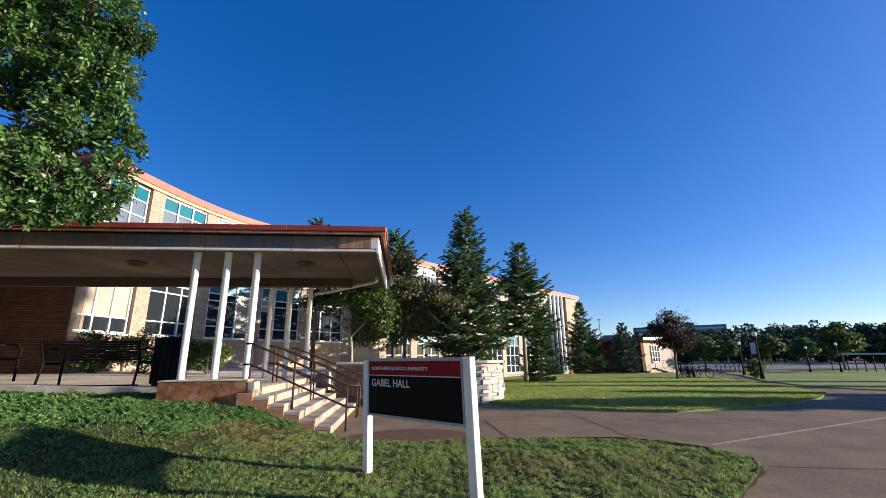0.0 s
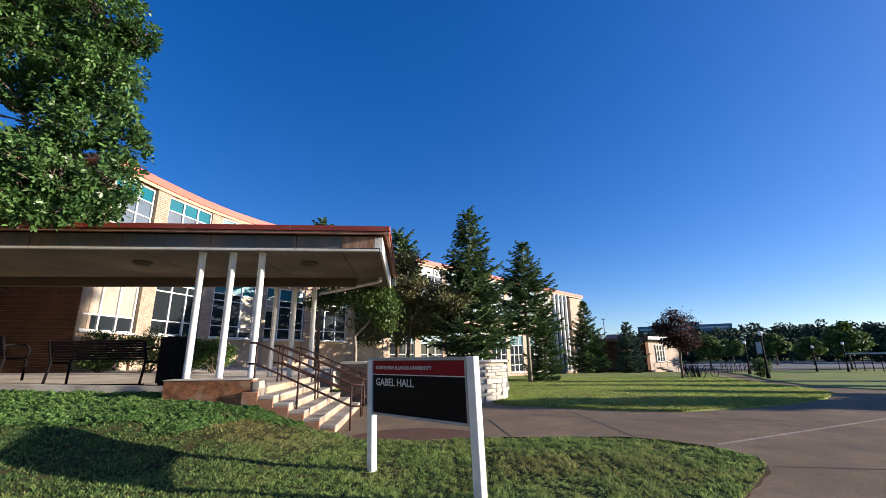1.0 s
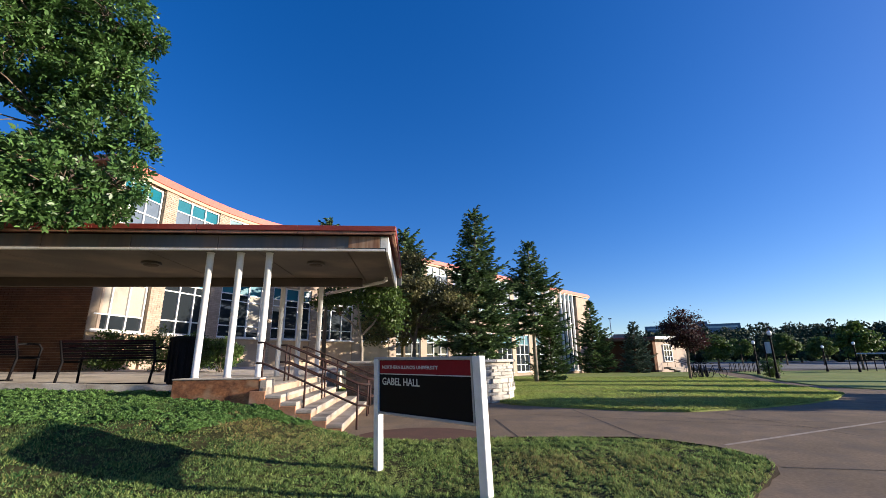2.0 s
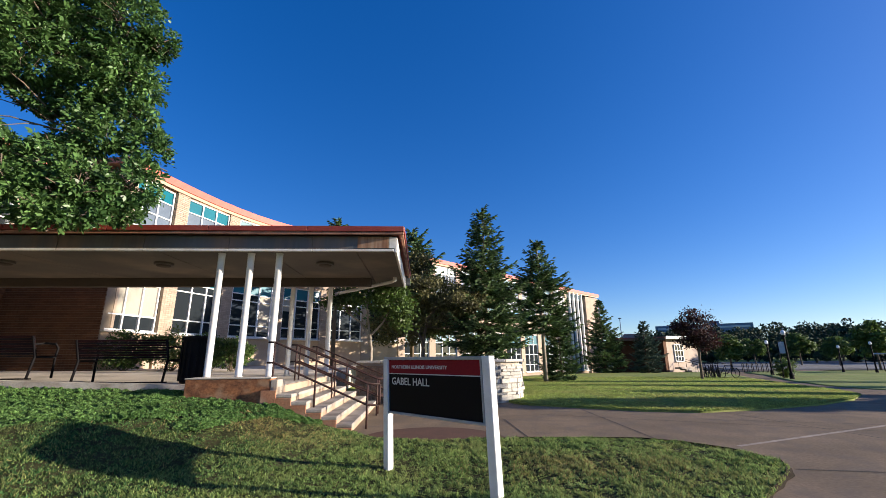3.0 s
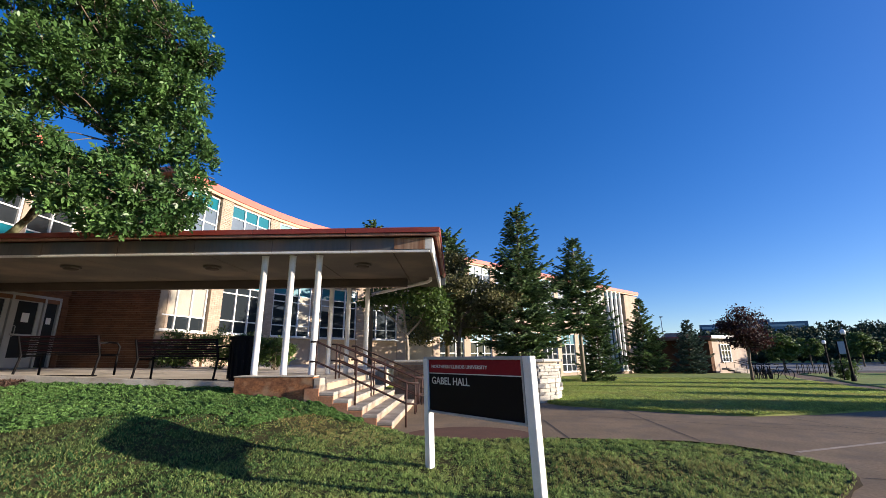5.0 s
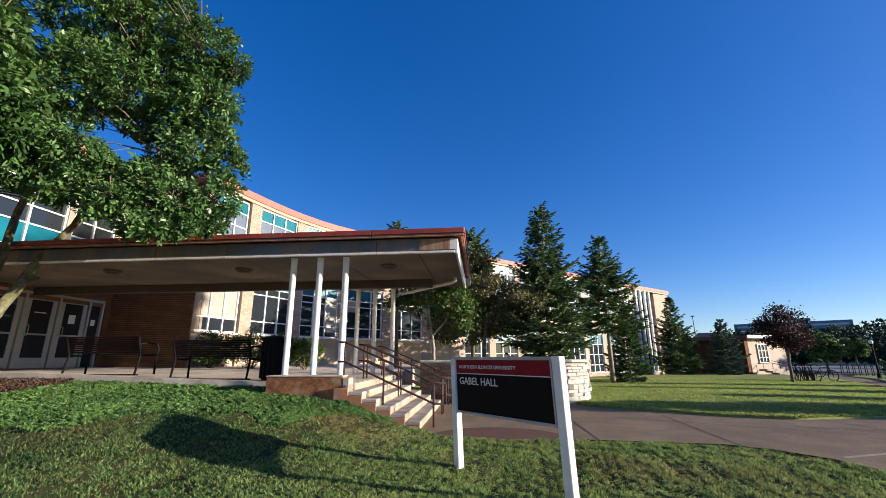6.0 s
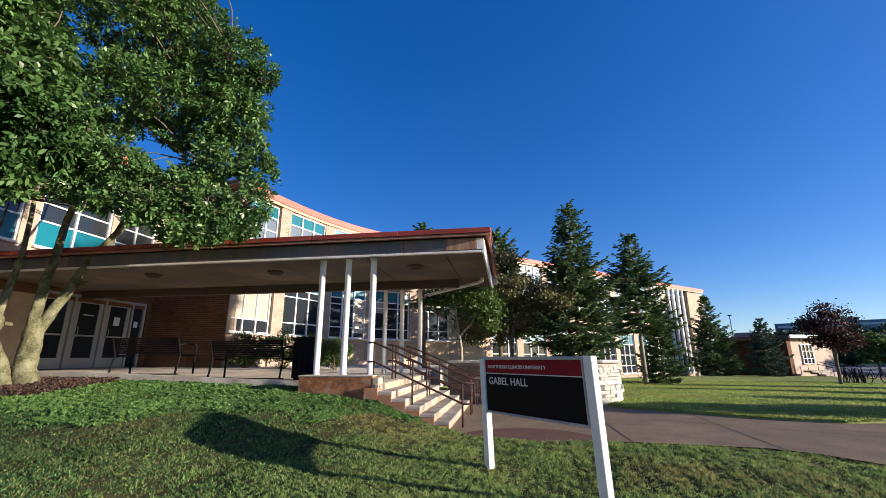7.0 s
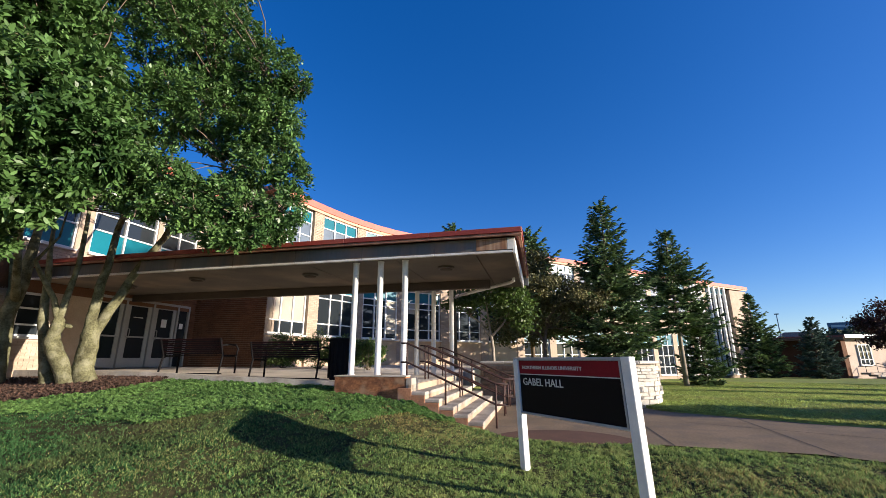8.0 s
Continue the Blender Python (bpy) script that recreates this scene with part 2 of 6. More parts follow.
M_GRASSTAN = material("tan_grass_blades", (0.36, 0.29, 0.13), 0.85, col2=(0.25, 0.21, 0.085), scale=2, fine=9, amount=0.3, rand=0.5, spec=0.1, translucent=0.35)
M_CLOVER = material("clover_leaves", (0.145, 0.26, 0.07), 0.6, col2=(0.085, 0.17, 0.045), scale=1.2, fine=9, amount=0.3, rand=0.5, spec=0.25, translucent=0.3)
M_TREAD = material("worn_tread_concrete", (0.39, 0.35, 0.305), 0.9, col2=(0.29, 0.255, 0.22), scale=2.2, fine=50, amount=0.18, bump=0.3, bump_scale=110, stain=(0.15, 0.11, 0.085), stain_scale=2.2, stain_amount=0.5)
# the sun that strikes the risers is put into their peach colour
M_RISER = material("sunlit_peach_riser_concrete", (0.46, 0.345, 0.255), 0.9, col2=(0.38, 0.27, 0.19), scale=2.5, fine=50, amount=0.14, bump=0.2, bump_scale=90, stain=(0.26, 0.14, 0.085), stain_scale=2.0, stain_amount=0.5)
M_SIGNFRAME = material("grey_metal_frame", (0.42, 0.42, 0.42), 0.5, col2=(0.35, 0.35, 0.35), scale=4, fine=50, amount=0.08, stain=(0.24, 0.22, 0.2), stain_scale=8, stain_amount=0.3)
# the same limestone, browner to carry the shade on its left stretch
M_STONEB = material("shade_brown_limestone", (0.36, 0.245, 0.165), 0.9, col2=(0.27, 0.17, 0.11), scale=6, fine=50, amount=0.2, bump=0.5, bump_scale=25, rand=0.25)
M_FITTING = material("bronze_fitting", (0.11, 0.09, 0.075), 0.6, amount=0.2, scale=6)
# ---- mesh helpers ----
def part(name, bm, mat, parent=None, label="", smooth=False):
    """Links a bmesh as one mesh object, under a thing or part where one is given."""
    me = bpy.data.meshes.new(name)
    if smooth:
        for f in bm.faces:
            f.smooth = True
    bm.to_mesh(me)
    bm.free()
    me.materials.append(mat)
    ob = new(name, me)
    if parent is not None:
        ob.parent = parent
    if label:
        tagged(ob, label)
    return ob


def base(name, x, y, z, rz=0.0, rx=0.0, ry=0.0):
    ob = new(name)
    ob.matrix_basis = pose(x, y, z, rx, ry, rz)
    return ob


def raw(name, verts, faces, mat, parent=None, label="", smooth=False):
    """A mesh from numpy arrays of vertices and equal-sided faces."""
    verts, faces = np.asarray(verts, dtype=np.float32), np.asarray(faces, dtype=np.int32)
    me = bpy.data.meshes.new(name)
    nv, nf, k = len(verts), len(faces), faces.shape[1]
    me.vertices.add(nv)
    me.vertices.foreach_set("co", verts.ravel())
    me.loops.add(nf * k)
    me.loops.foreach_set("vertex_index", faces.ravel())
    me.polygons.add(nf)
    me.polygons.foreach_set("loop_start", np.arange(0, nf * k, k, dtype=np.int32))
    me.update(calc_edges=True)
    if smooth:
        me.shade_smooth()
    me.materials.append(mat)
    ob = new(name, me)
    if parent is not None:
        ob.parent = parent
    if label:
        tagged(ob, label)
    return ob


def add_box(bm, cx, cy, cz, sx, sy, sz, bevel=0.0, m=None):
    """Adds a box with its centre and full sizes, its edges rounded by bevel."""
    mat = Matrix.Translation((cx, cy, cz)) @ Matrix.Diagonal((sx, sy, sz, 1))
    if m is not None:
        mat = m @ mat
    r = bmesh.ops.create_cube(bm, size=1.0, matrix=mat)
    if bevel:
        es = {e for v in r["verts"] for e in v.link_edges}
        bmesh.ops.bevel(bm, geom=list(es), offset=bevel, segments=1, affect="EDGES", profile=0.5)
    return bm


def box(cx, cy, cz, sx, sy, sz, bevel=0.0, m=None):
    return add_box(bmesh.new(), cx, cy, cz, sx, sy, sz, bevel, m)


def add_tube(bm, pts, radii, seg=8, caps=True):
    """Adds a tube along points, with a radius at each."""
    pts = [Vector(p) for p in pts]
    if not hasattr(radii, "__len__"):
        radii = [radii] * len(pts)
    rings, ref = [], None
    for i, p in enumerate(pts):
        d = (pts[min(i + 1, len(pts) - 1)] - pts[max(i - 1, 0)]).normalized()
        if ref is None:
            ref = d.orthogonal().normalized()
        ref = (ref - d * ref.dot(d)).normalized()
        side = d.cross(ref)
        rings.append([bm.verts.new(p + (ref * math.cos(a) + side * math.sin(a)) * radii[i]) for a in [2 * math.pi * k / seg for k in range(seg)]])
    for a, b in zip(rings, rings[1:]):
        for k in range(seg):
            bm.faces.new((a[k], a[(k + 1) % seg], b[(k + 1) % seg], b[k]))
    if caps:
        bm.faces.new(rings[0][::-1])
        bm.faces.new(rings[-1])
    return bm


def tube(pts, radii, seg=8):
    return add_tube(bmesh.new(), pts, radii, seg)


def prism(poly, z0, z1):
    """An upright prism over a polygon; z0 and z1 are numbers or functions of x and y."""
    bm = bmesh.new()
    f0 = z0 if callable(z0) else (lambda x, y: z0)
    f1 = z1 if callable(z1) else (lambda x, y: z1)
    lo = [bm.verts.new((x, y, f0(x, y))) for x, y in poly]
    hi = [bm.verts.new((x, y, f1(x, y))) for x, y in poly]
    bm.faces.new(hi)
    bm.faces.new(lo[::-1])
    n = len(poly)
    for i in range(n):
        j = (i + 1) % n
        bm.faces.new((lo[i], lo[j], hi[j], hi[i]))
    bmesh.ops.recalc_face_normals(bm, faces=bm.faces[:])
    return bm


def smoothstep(a, b, x):
    t = min(1.0, max(0.0, (x - a) / (b - a)))
    return t * t * (3 - 2 * t)


def interp(x, xs, ys):
    return float(np.interp(x, xs, ys))


# ---- plan ----
# the canopy's own frame: origin at its front corner, L runs west along the front, D runs back
C0 = Vector((-1.32, 7.80, 0))
TH = 7.0
LV = Vector((-math.cos(radians(TH)), -math.sin(radians(TH)), 0))
DV = Vector((-math.sin(radians(TH)), math.cos(radians(TH)), 0))


def cd(l, d, z=0.0):
    """A point from the canopy's frame."""
    p = C0 + LV * l + DV * d
    return Vector((p.x, p.y, z))


CANOPY_M = Matrix.Translation(C0) @ Matrix.Rotation(radians(TH), 4, "Z")   # local -x is west along the front, +y is back


def terrace_z(x, y=0.0):
    return 0.745 + 0.037 * min(5.5, max(0.0, -x - 5.5))


def lawn_edge_y(x):
    """How far back the front lawn reaches: the terrace, the plinth, the stairs or the walk."""
    return interp(x, (-14, -5.1, -5.0, -1.75, 2.6, 3.35, 3.6), (6.62, 7.68, 7.52, 7.28, 6.85, 6.1, 5.3))


def ground_z(x, y):
    r = math.hypot(x, y)
    z = -0.016 * max(0.0, min(r, 60.0) - 12.0)
    if x < -1.7 and y > 0.0:
        top = interp(x, (-14, -10, -7.5, -5.6, -4.7, -4.0, -3.4, -2.9, -2.3, -1.9), (0.85, 0.79, 0.69, 0.62, 0.57, 0.49, 0.40, 0.20, 0.03, 0.0))
        y0 = interp(x, (-12, -6, -5.3, -4.6, -3.4, -1.9), (2.0, 1.6, 1.4, 0.3, 4.7, 4.7))
        t = min(1.0, max(0.0, (y - y0) / interp(x, (-12, -6, -5.3, -4.6, -3.4, -1.9), (5.0, 6.0, 6.0, 7.3, 2.6, 2.5))))
        z += top * t
        if y > lawn_edge_y(x) + 0.3:
            z -= 0.25
    z -= 0.11 * math.exp(-((x + 0.4) / 1.7) ** 2 - ((y - 4.9) / 1.2) ** 2)
    z -= 0.085 * math.exp(-((x + 4.2) / 0.55) ** 2 - ((y - 5.4) / 0.8) ** 2)
    z += 0.075 * math.exp(-((x + 3.4) / 0.40) ** 2 - ((y - 4.25) / 0.6) ** 2) - 0.025 * math.exp(-((x + 4.4) / 0.5) ** 2 - ((y - 4.25) / 0.5) ** 2)
    z += 0.02 * noise.noise(Vector((x * 0.6, y * 0.6, 0.0))) if r < 40 else 0.0
    return z
# ---- ground, walk and lawns ----
def sheet(name, xs, ylo, yhi, ny, zf, mat, label="", kind="structure", category="", skirt=0.0):
    """A draped sheet between two curves of y over x."""
    xs = list(xs)
    V, F = [], []
    for x in xs:
        a, b = ylo(x), yhi(x)
        for j in range(ny + 1):
            y = a + (b - a) * j / ny
            V.append((x, y, zf(x, y)))
    for i in range(len(xs) - 1):
        for j in range(ny):
            p = i * (ny + 1) + j
            F.append((p, p + ny + 1, p + ny + 2, p + 1))
    if skirt:
        n = ny + 1
        loop = [i * n for i in range(len(xs))] + [(len(xs) - 1) * n + j for j in range(1, n)] + [i * n + ny for i in range(len(xs) - 2, -1, -1)] + [j for j in range(ny - 1, 0, -1)]
        s0 = len(V)
        V += [(V[k][0], V[k][1], V[k][2] - skirt) for k in loop]
        for k in range(len(loop)):
            q = (k + 1) % len(loop)
            F.append((loop[k], s0 + k, s0 + q, loop[q]))
    ob = raw(name, V, F, mat, smooth=True)
    return tagged(ob, label, category or name, kind=kind)


def spread(a, b, n, p=1.0):
    return [a + (b - a) * (i / n) ** p for i in range(n + 1)]


gx = [-1500, -600, -250, -120, -70, -45] + spread(-30, 30, 60) + [40, 55, 75, 110, 180, 300, 600, 1500]
gy = [-400, -100, -40, -20] + spread(-10, 60, 70) + [70, 85, 110, 150, 220, 400, 800, 2500]
GV = [(x, y, ground_z(x, y) - 0.12) for x in gx for y in gy]
GF = [(i * len(gy) + j, (i + 1) * len(gy) + j, (i + 1) * len(gy) + j + 1, i * len(gy) + j + 1) for i in range(len(gx) - 1) for j in range(len(gy) - 1)]
tagged(raw("ground", GV, GF, M_LAWNFAR, smooth=True), "mown grassland reaching to the horizon", "ground", kind="structure")


def walk_z(x, y):
    r = math.hypot(x, y)
    return -0.016 * max(0.0, min(r, 60.0) - 12.0)



LAWN_LO = ((-16, -3, 0.3, 1.5, 2.46, 2.8, 3.2, 3.40, 3.47), (-4.0, -1.5, 1.6, 3.0, 4.14, 4.5, 4.95, 5.25, 5.5))
LAWN_HI = ((-16, -5.1, -5.0, -2.05, -1.6, -0.75, 0.1, 2.4, 2.9, 3.31, 3.42, 3.47), (6.45, 7.72, 7.55, 7.33, 6.88, 6.70, 6.88, 6.86, 6.6, 6.13, 5.8, 5.5))


def lawn_lo(x):
    return interp(x, *LAWN_LO)


def lawn_hi(x):
    return interp(x, *LAWN_HI)


def lawn_z(x, y):
    return ground_z(x, y) + 0.02


sheet("front_lawn", spread(-16, -5.1, 40) + [-5.0] + spread(-4.9, 2.9, 50) + [3.0, 3.1, 3.2, 3.28, 3.34, 3.4, 3.44, 3.47], lawn_lo, lawn_hi, 44, lawn_z, M_LAWN, "mown lawn rising in a bank to the terrace", category="lawn", skirt=0.12)

def walk_back(x):
    return interp(x, (-3.2, 6, 14, 20, 30, 40), (13.5, 24, 34, 47, 54, 58))


WALK = "broad pale concrete walk with scored joints"
sheet("pavement", spread(-3.2, 3.47, 60), lambda x: lawn_hi(x) - 0.10, walk_back, 30, walk_z, M_CONC, WALK)
sheet("pavement", spread(-16.0, 3.47, 60), lambda x: -8.0, lambda x: lawn_lo(x) + 0.10, 24, walk_z, M_CONC, WALK)
sheet("pavement", spread(3.47, 40, 36), lambda x: -8.0, walk_back, 40, walk_z, M_CONC, WALK)

# the lawn across the walk, which ends in a rounded nose
ISL_LO = ((0.9, 1.2, 2.6, 3.7, 4.8, 6.4, 8.6, 10.5, 12.26, 12.98, 13.83, 14.7, 16.2, 19.2, 25.1), (11.9, 11.36, 10.63, 10.05, 9.8, 10.32, 11.59, 13.03, 14.9, 16.3, 18.5, 21.4, 25.4, 32.5, 45.3))
ISL_HI = ((0.9, 5.0, 10.0, 14.0, 20.0, 25.1), (31.0, 36.5, 42.0, 47.0, 47.0, 45.4))


def isl_z(x, y):
    return walk_z(x, y) + 0.03 + 0.10 * math.exp(-((x - 5) / 5) ** 2 - ((y - 16) / 4) ** 2)


sheet("island_lawn", spread(0.9, 11.0, 40) + spread(11.2, 15.0, 20) + spread(15.5, 25.1, 16), lambda x: interp(x, *ISL_LO), lambda x: interp(x, *ISL_HI), 40, isl_z, M_LAWNFAR, "sunlit mown lawn crossed by long tree shadows", category="lawn", skirt=0.12)
sheet("side_lawn", [15.3, 15.4, 15.6, 15.8] + spread(16, 26, 20) + spread(27, 60, 18), lambda x: interp(x, (15.3, 15.5, 16, 17, 30, 60), (18.6, 18.0, 17.0, 16.2, 13, 8)), lambda x: interp(x, (15.3, 15.5, 16, 17.8, 20.5, 23.3, 26, 30, 60), (18.7, 19.4, 21.4, 26.1, 31.5, 36.75, 44, 50, 53.5)), 24, lambda x, y: walk_z(x, y) + 0.035, M_LAWNFAR, "mown grass between paths, striped by shadows", category="lawn", skirt=0.1)
sheet("road", spread(26, 200, 20), lambda x: interp(x, (26, 200), (54, 58)), lambda x: interp(x, (26, 200), (100, 125)), 10, lambda x, y: walk_z(x, y) + 0.07, M_ASPH, "grey asphalt parking lot", category="road", skirt=0.1)

# scored joints of the walk, recessed dark lines laid as thin strips of sealant
def strip(name, a, b, w, zf, mat, label, n=10):
    a, b = Vector(a), Vector(b)
    d = (b - a).normalized()
    s = Vector((-d.y, d.x)) * w / 2
    V, F = [], []
    for i in range(n + 1):
        p = a + (b - a) * i / n
        for q in (p - s, p + s):
            V.append((q.x, q.y, zf(q.x, q.y) + 0.004))
    F = [(2 * i, 2 * i + 2, 2 * i + 3, 2 * i + 1) for i in range(n)]
    return tagged(raw(name, V, F, mat), label, "joint", kind="structure")


M_JOINT = material("joint_sealant", (0.05, 0.043, 0.038), 0.95, amount=0.2)
M_BROWN = material("reddish_brown", (0.115, 0.05, 0.03), 0.95, col2=(0.085, 0.038, 0.024), scale=2, fine=40, amount=0.2)
for a, b in (((0.56, 8.9), (0.80, 6.93)), ((2.45, 10.4), (2.66, 6.9)), ((4.3, 8.9), (10.5, 7.4)), ((3.45, 5.2), (9.0, 4.5)), ((10.5, 12.6), (19.0, 9.0)), ((1.35, 9.6), (8.2, 6.9)), ((5.2, 10.4), (5.9, 7.0)), ((3.6, 3.2), (8.0, 2.9))):
    strip("walk_joint", a, b, 0.022, walk_z, M_JOINT, "dark joint between concrete slabs")
# bare soil along the cut edge of the lawn
V, F = [], []
n_s = 60
for i in range(n_s + 1):
    t = i / n_s
    x = 3.47 - 2.9 * abs(t - 0.5) * 2
    x = min(3.49, x + 0.02)
    lower = t < 0.5
    y = (interp(x, *LAWN_LO) if lower else interp(x, *LAWN_HI))
    w_ = 0.012 + 0.035 * smoothstep(2.6, 3.4, x) + 0.015 * math.sin(17 * t * 6)
    dx, dy = (0.55, -0.6) if lower else (0.35, 0.8)
    V += [(x - dx * 0.03, y - dy * 0.03, walk_z(x, y) + 0.035), (x + dx * w_, y + dy * w_, walk_z(x, y) + 0.005)]
F = [(2 * i, 2 * i + 2, 2 * i + 3, 2 * i + 1) for i in range(n_s)]
tagged(raw("soil_edge", V, F, M_SOILEDGE), "dark bare soil along the cut lawn edge", "soil", kind="structure")
M_LINE = material("worn_pale_line", (0.40, 0.32, 0.25), 0.9, amount=0.3, scale=3)

strip("walk_line", (3.55, 6.4), (11.0, 10.2), 0.07, walk_z, M_LINE, "worn pale line across the concrete")
# flat reddish brown lens laid over the walk below the steps
sheet("earth_patch", spread(-1.85, 0.44, 30), lambda x: 6.6, lambda x: 6.75 + 1.15 * math.sqrt(max(0.0, 1 - ((x + 0.70) / 1.16) ** 2)), 4, lambda x, y: walk_z(x, y) + 0.006, M_BROWN, "reddish brown patch at the foot of the steps", category="stain")

# ---- terrace, plinth and stairs ----
terr_front = [cd(l, d) for l, d in ((2.2, -0.02), (3.70, -0.02), (3.72, 0.36), (14.0, 0.36))]
poly = [(p.x, p.y) for p in terr_front] + [(-15.2, 12.5), (-13.0, 14), (-12.6, 18), (-11, 21), (-5.5, 26.5), cd(2.55, 14).xy[:], cd(2.2, 3.9).xy[:]]
tagged(part("terrace", prism(poly, -0.4, terrace_z), M_CONC2), "pale concrete entrance terrace above the lawn", "terrace", kind="structure")

kerb = base("terrace_kerb", *C0)
kerb.matrix_basis = CANOPY_M
for i in range(6):
    a, b = -3.73 - 1.70 * (i + 1), -3.73 - 1.70 * i - 0.008
    za, zb = terrace_z(cd(-a, 0.3).x), terrace_z(cd(-b, 0.3).x)
    bk = bmesh.new()
    lo_ = [bk.verts.new(v) for v in ((a, 0.29, za - 0.35), (b, 0.29, zb - 0.35), (b, 0.50, zb - 0.35), (a, 0.50, za - 0.35))]
    hi_ = [bk.verts.new(v) for v in ((a, 0.29, za + 0.018), (b, 0.29, zb + 0.018), (b, 0.50, zb + 0.018), (a, 0.50, za + 0.018))]
    bk.faces.new(hi_)
    bk.faces.new(lo_[::-1])
    for q in range(4):
        bk.faces.new((lo_[q], lo_[(q + 1) % 4], hi_[(q + 1) % 4], hi_[q]))
    part("kerb_stone", bk, M_CURB, kerb)
tagged(kerb, "pale concrete kerb along the terrace edge", "kerb", kind="structure")

plinth = base("plinth", *cd(0, 0))
plinth.matrix_basis = CANOPY_M
part("wall", box(-2.985, -0.045, 0.44, 1.45, 0.34, 0.88, 0.012), M_RUSTWALL, plinth)
part("coping", box(-2.985, -0.045, 0.889, 1.47, 0.36, 0.022, 0.006), M_CURB, plinth, "pale worn coping")
# sun on the plinth's right end is put into this pale colour
part("end_block", box(-2.20, -0.02, 0.43, 0.12, 0.40, 0.86, 0.012), M_STEP, plinth, "worn concrete end block, pale for the sun on its side")
tagged(plinth, "rust-stained concrete plinth carrying three white columns", "plinth", kind="structure")

stairs = base("stairs", 0, 0, 0)
stairs.matrix_basis = CANOPY_M
NR, RISE, RUN = 6, 0.745 / 6, 0.262
for i in range(NR):
    top = 0.745 - RISE * i
    x1 = -2.14 + RUN * i        # riser below this tread
    if i:
        part("tread", box(x1 - RUN / 2 - 0.02, 1.72, top - 0.03, RUN + 0.05, 3.94, 0.06, 0.010), M_TREAD, stairs)
    part("riser", box(x1 - 0.03, 1.72, top - RISE / 2 - 0.03, 0.06, 3.92, RISE + 0.055, 0.004), M_RISER, stairs)
    part("cheek", box(x1 - RUN / 2 - 0.002, -0.21, (top - 0.362) / 2, RUN, 0.112, top - 0.062 + 0.30, 0.006), M_STEPSIDE, stairs, "brown stained brick step end")
tagged(stairs, "six broad worn concrete steps with brown stained ends", "stairs", kind="structure")


# ---- canopy ----
CW, CDP = 13.2, 4.75      # length along the front, depth
canopy = base("entrance_canopy", *C0)
canopy.matrix_basis = CANOPY_M
part("roof", box(-CW / 2, CDP / 2, 3.685, CW, CDP, 0.07, 0.01), M_ROOFRED, canopy, "dull red metal roof sheet")
for i in range(7):      # roof edge in lengths, as it was fixed
    a, b = -CW + CW / 7 * i, -CW + CW / 7 * (i + 1) - 0.006
    part("roof_edge", box((a + b) / 2, -0.012, 3.675, b - a, 0.03, 0.105, 0.006), M_ROOFRED, canopy)
    part("drip_edge", box((a + b) / 2, 0.030, 3.592, b - a, 0.06, 0.056, 0.008), M_EDGE, canopy, "orange-brown weathered drip edge")
part("side_roof_edge", box(-0.006, CDP / 2, 3.675, 0.03, CDP, 0.105, 0.006), M_ROOFRED, canopy)
part("side_drip_edge", box(-0.045, CDP / 2, 3.592, 0.06, CDP - 0.08, 0.056, 0.008), M_EDGE, canopy)
for i in range(8):
    a, b = -CW + 0.1 + (CW - 0.3) / 8 * i, -CW + 0.1 + (CW - 0.3) / 8 * (i + 1) - 0.008
    part("fascia_panel", box((a + b) / 2, 0.185, 3.44, b - a, 0.05, 0.262, 0.005), M_FASCIA, canopy)
    part("fascia_trim", box((a + b) / 2, 0.175, 3.28, b - a, 0.06, 0.046, 0.006), M_TRIMW, canopy)
part("rust_panel", box(-0.62, 0.155, 3.44, 0.62, 0.012, 0.235, 0.003), M_FASCIARUST, canopy, "rust-streaked pale fascia panel")
part("end_panel", box(-0.24, 0.155, 3.44, 0.12, 0.012, 0.235, 0.003), M_TRIMW, canopy)
part("side_fascia", box(-0.17, CDP / 2, 3.40, 0.05, CDP - 0.3, 0.33, 0.006), M_TRIMW, canopy, "white side fascia")
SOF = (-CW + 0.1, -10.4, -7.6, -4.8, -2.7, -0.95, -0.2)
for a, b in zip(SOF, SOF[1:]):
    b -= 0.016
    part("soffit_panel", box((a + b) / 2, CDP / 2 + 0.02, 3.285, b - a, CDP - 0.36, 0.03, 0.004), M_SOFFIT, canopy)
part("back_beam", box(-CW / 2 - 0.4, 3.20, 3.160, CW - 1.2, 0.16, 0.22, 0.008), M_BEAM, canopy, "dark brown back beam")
part("back_fascia", box(-CW / 2, CDP - 0.03, 3.48, CW, 0.05, 0.3, 0.006), M_FASCIA, canopy)
for l, d in ((1.80, 1.27), (5.30, 1.30), (8.46, 1.1), (11.2, 1.6)):
    lampf = part("ceiling_light", tube([(-l, d, 3.272), (-l, d, 3.225), (-l, d, 3.215)], [0.19, 0.19, 0.17], 20), M_FITTING, canopy, "round dark ceiling light fitting")
    part("lens", tube([(-l, d, 3.216), (-l, d, 3.19), (-l, d, 3.178)], [0.15, 0.13, 0.07], 16), M_BEAM, lampf, "dull brown unlit lens")
# pale tube added below the soffit, drawing the light along its back edge
part("rain_pipe", tube([(-0.36, 3.0, 3.30), (-0.36, 3.05, 3.20), (-0.45, 3.15, 3.17), (-2.3, 5.0, 3.12), (-2.38, 5.1, 3.0)], 0.045, 8), M_TRIMW, canopy, "pale tube standing in for the soffit's lit back edge", smooth=True)
tagged(canopy, "flat entrance canopy with red metal edge and pale soffit", "canopy")

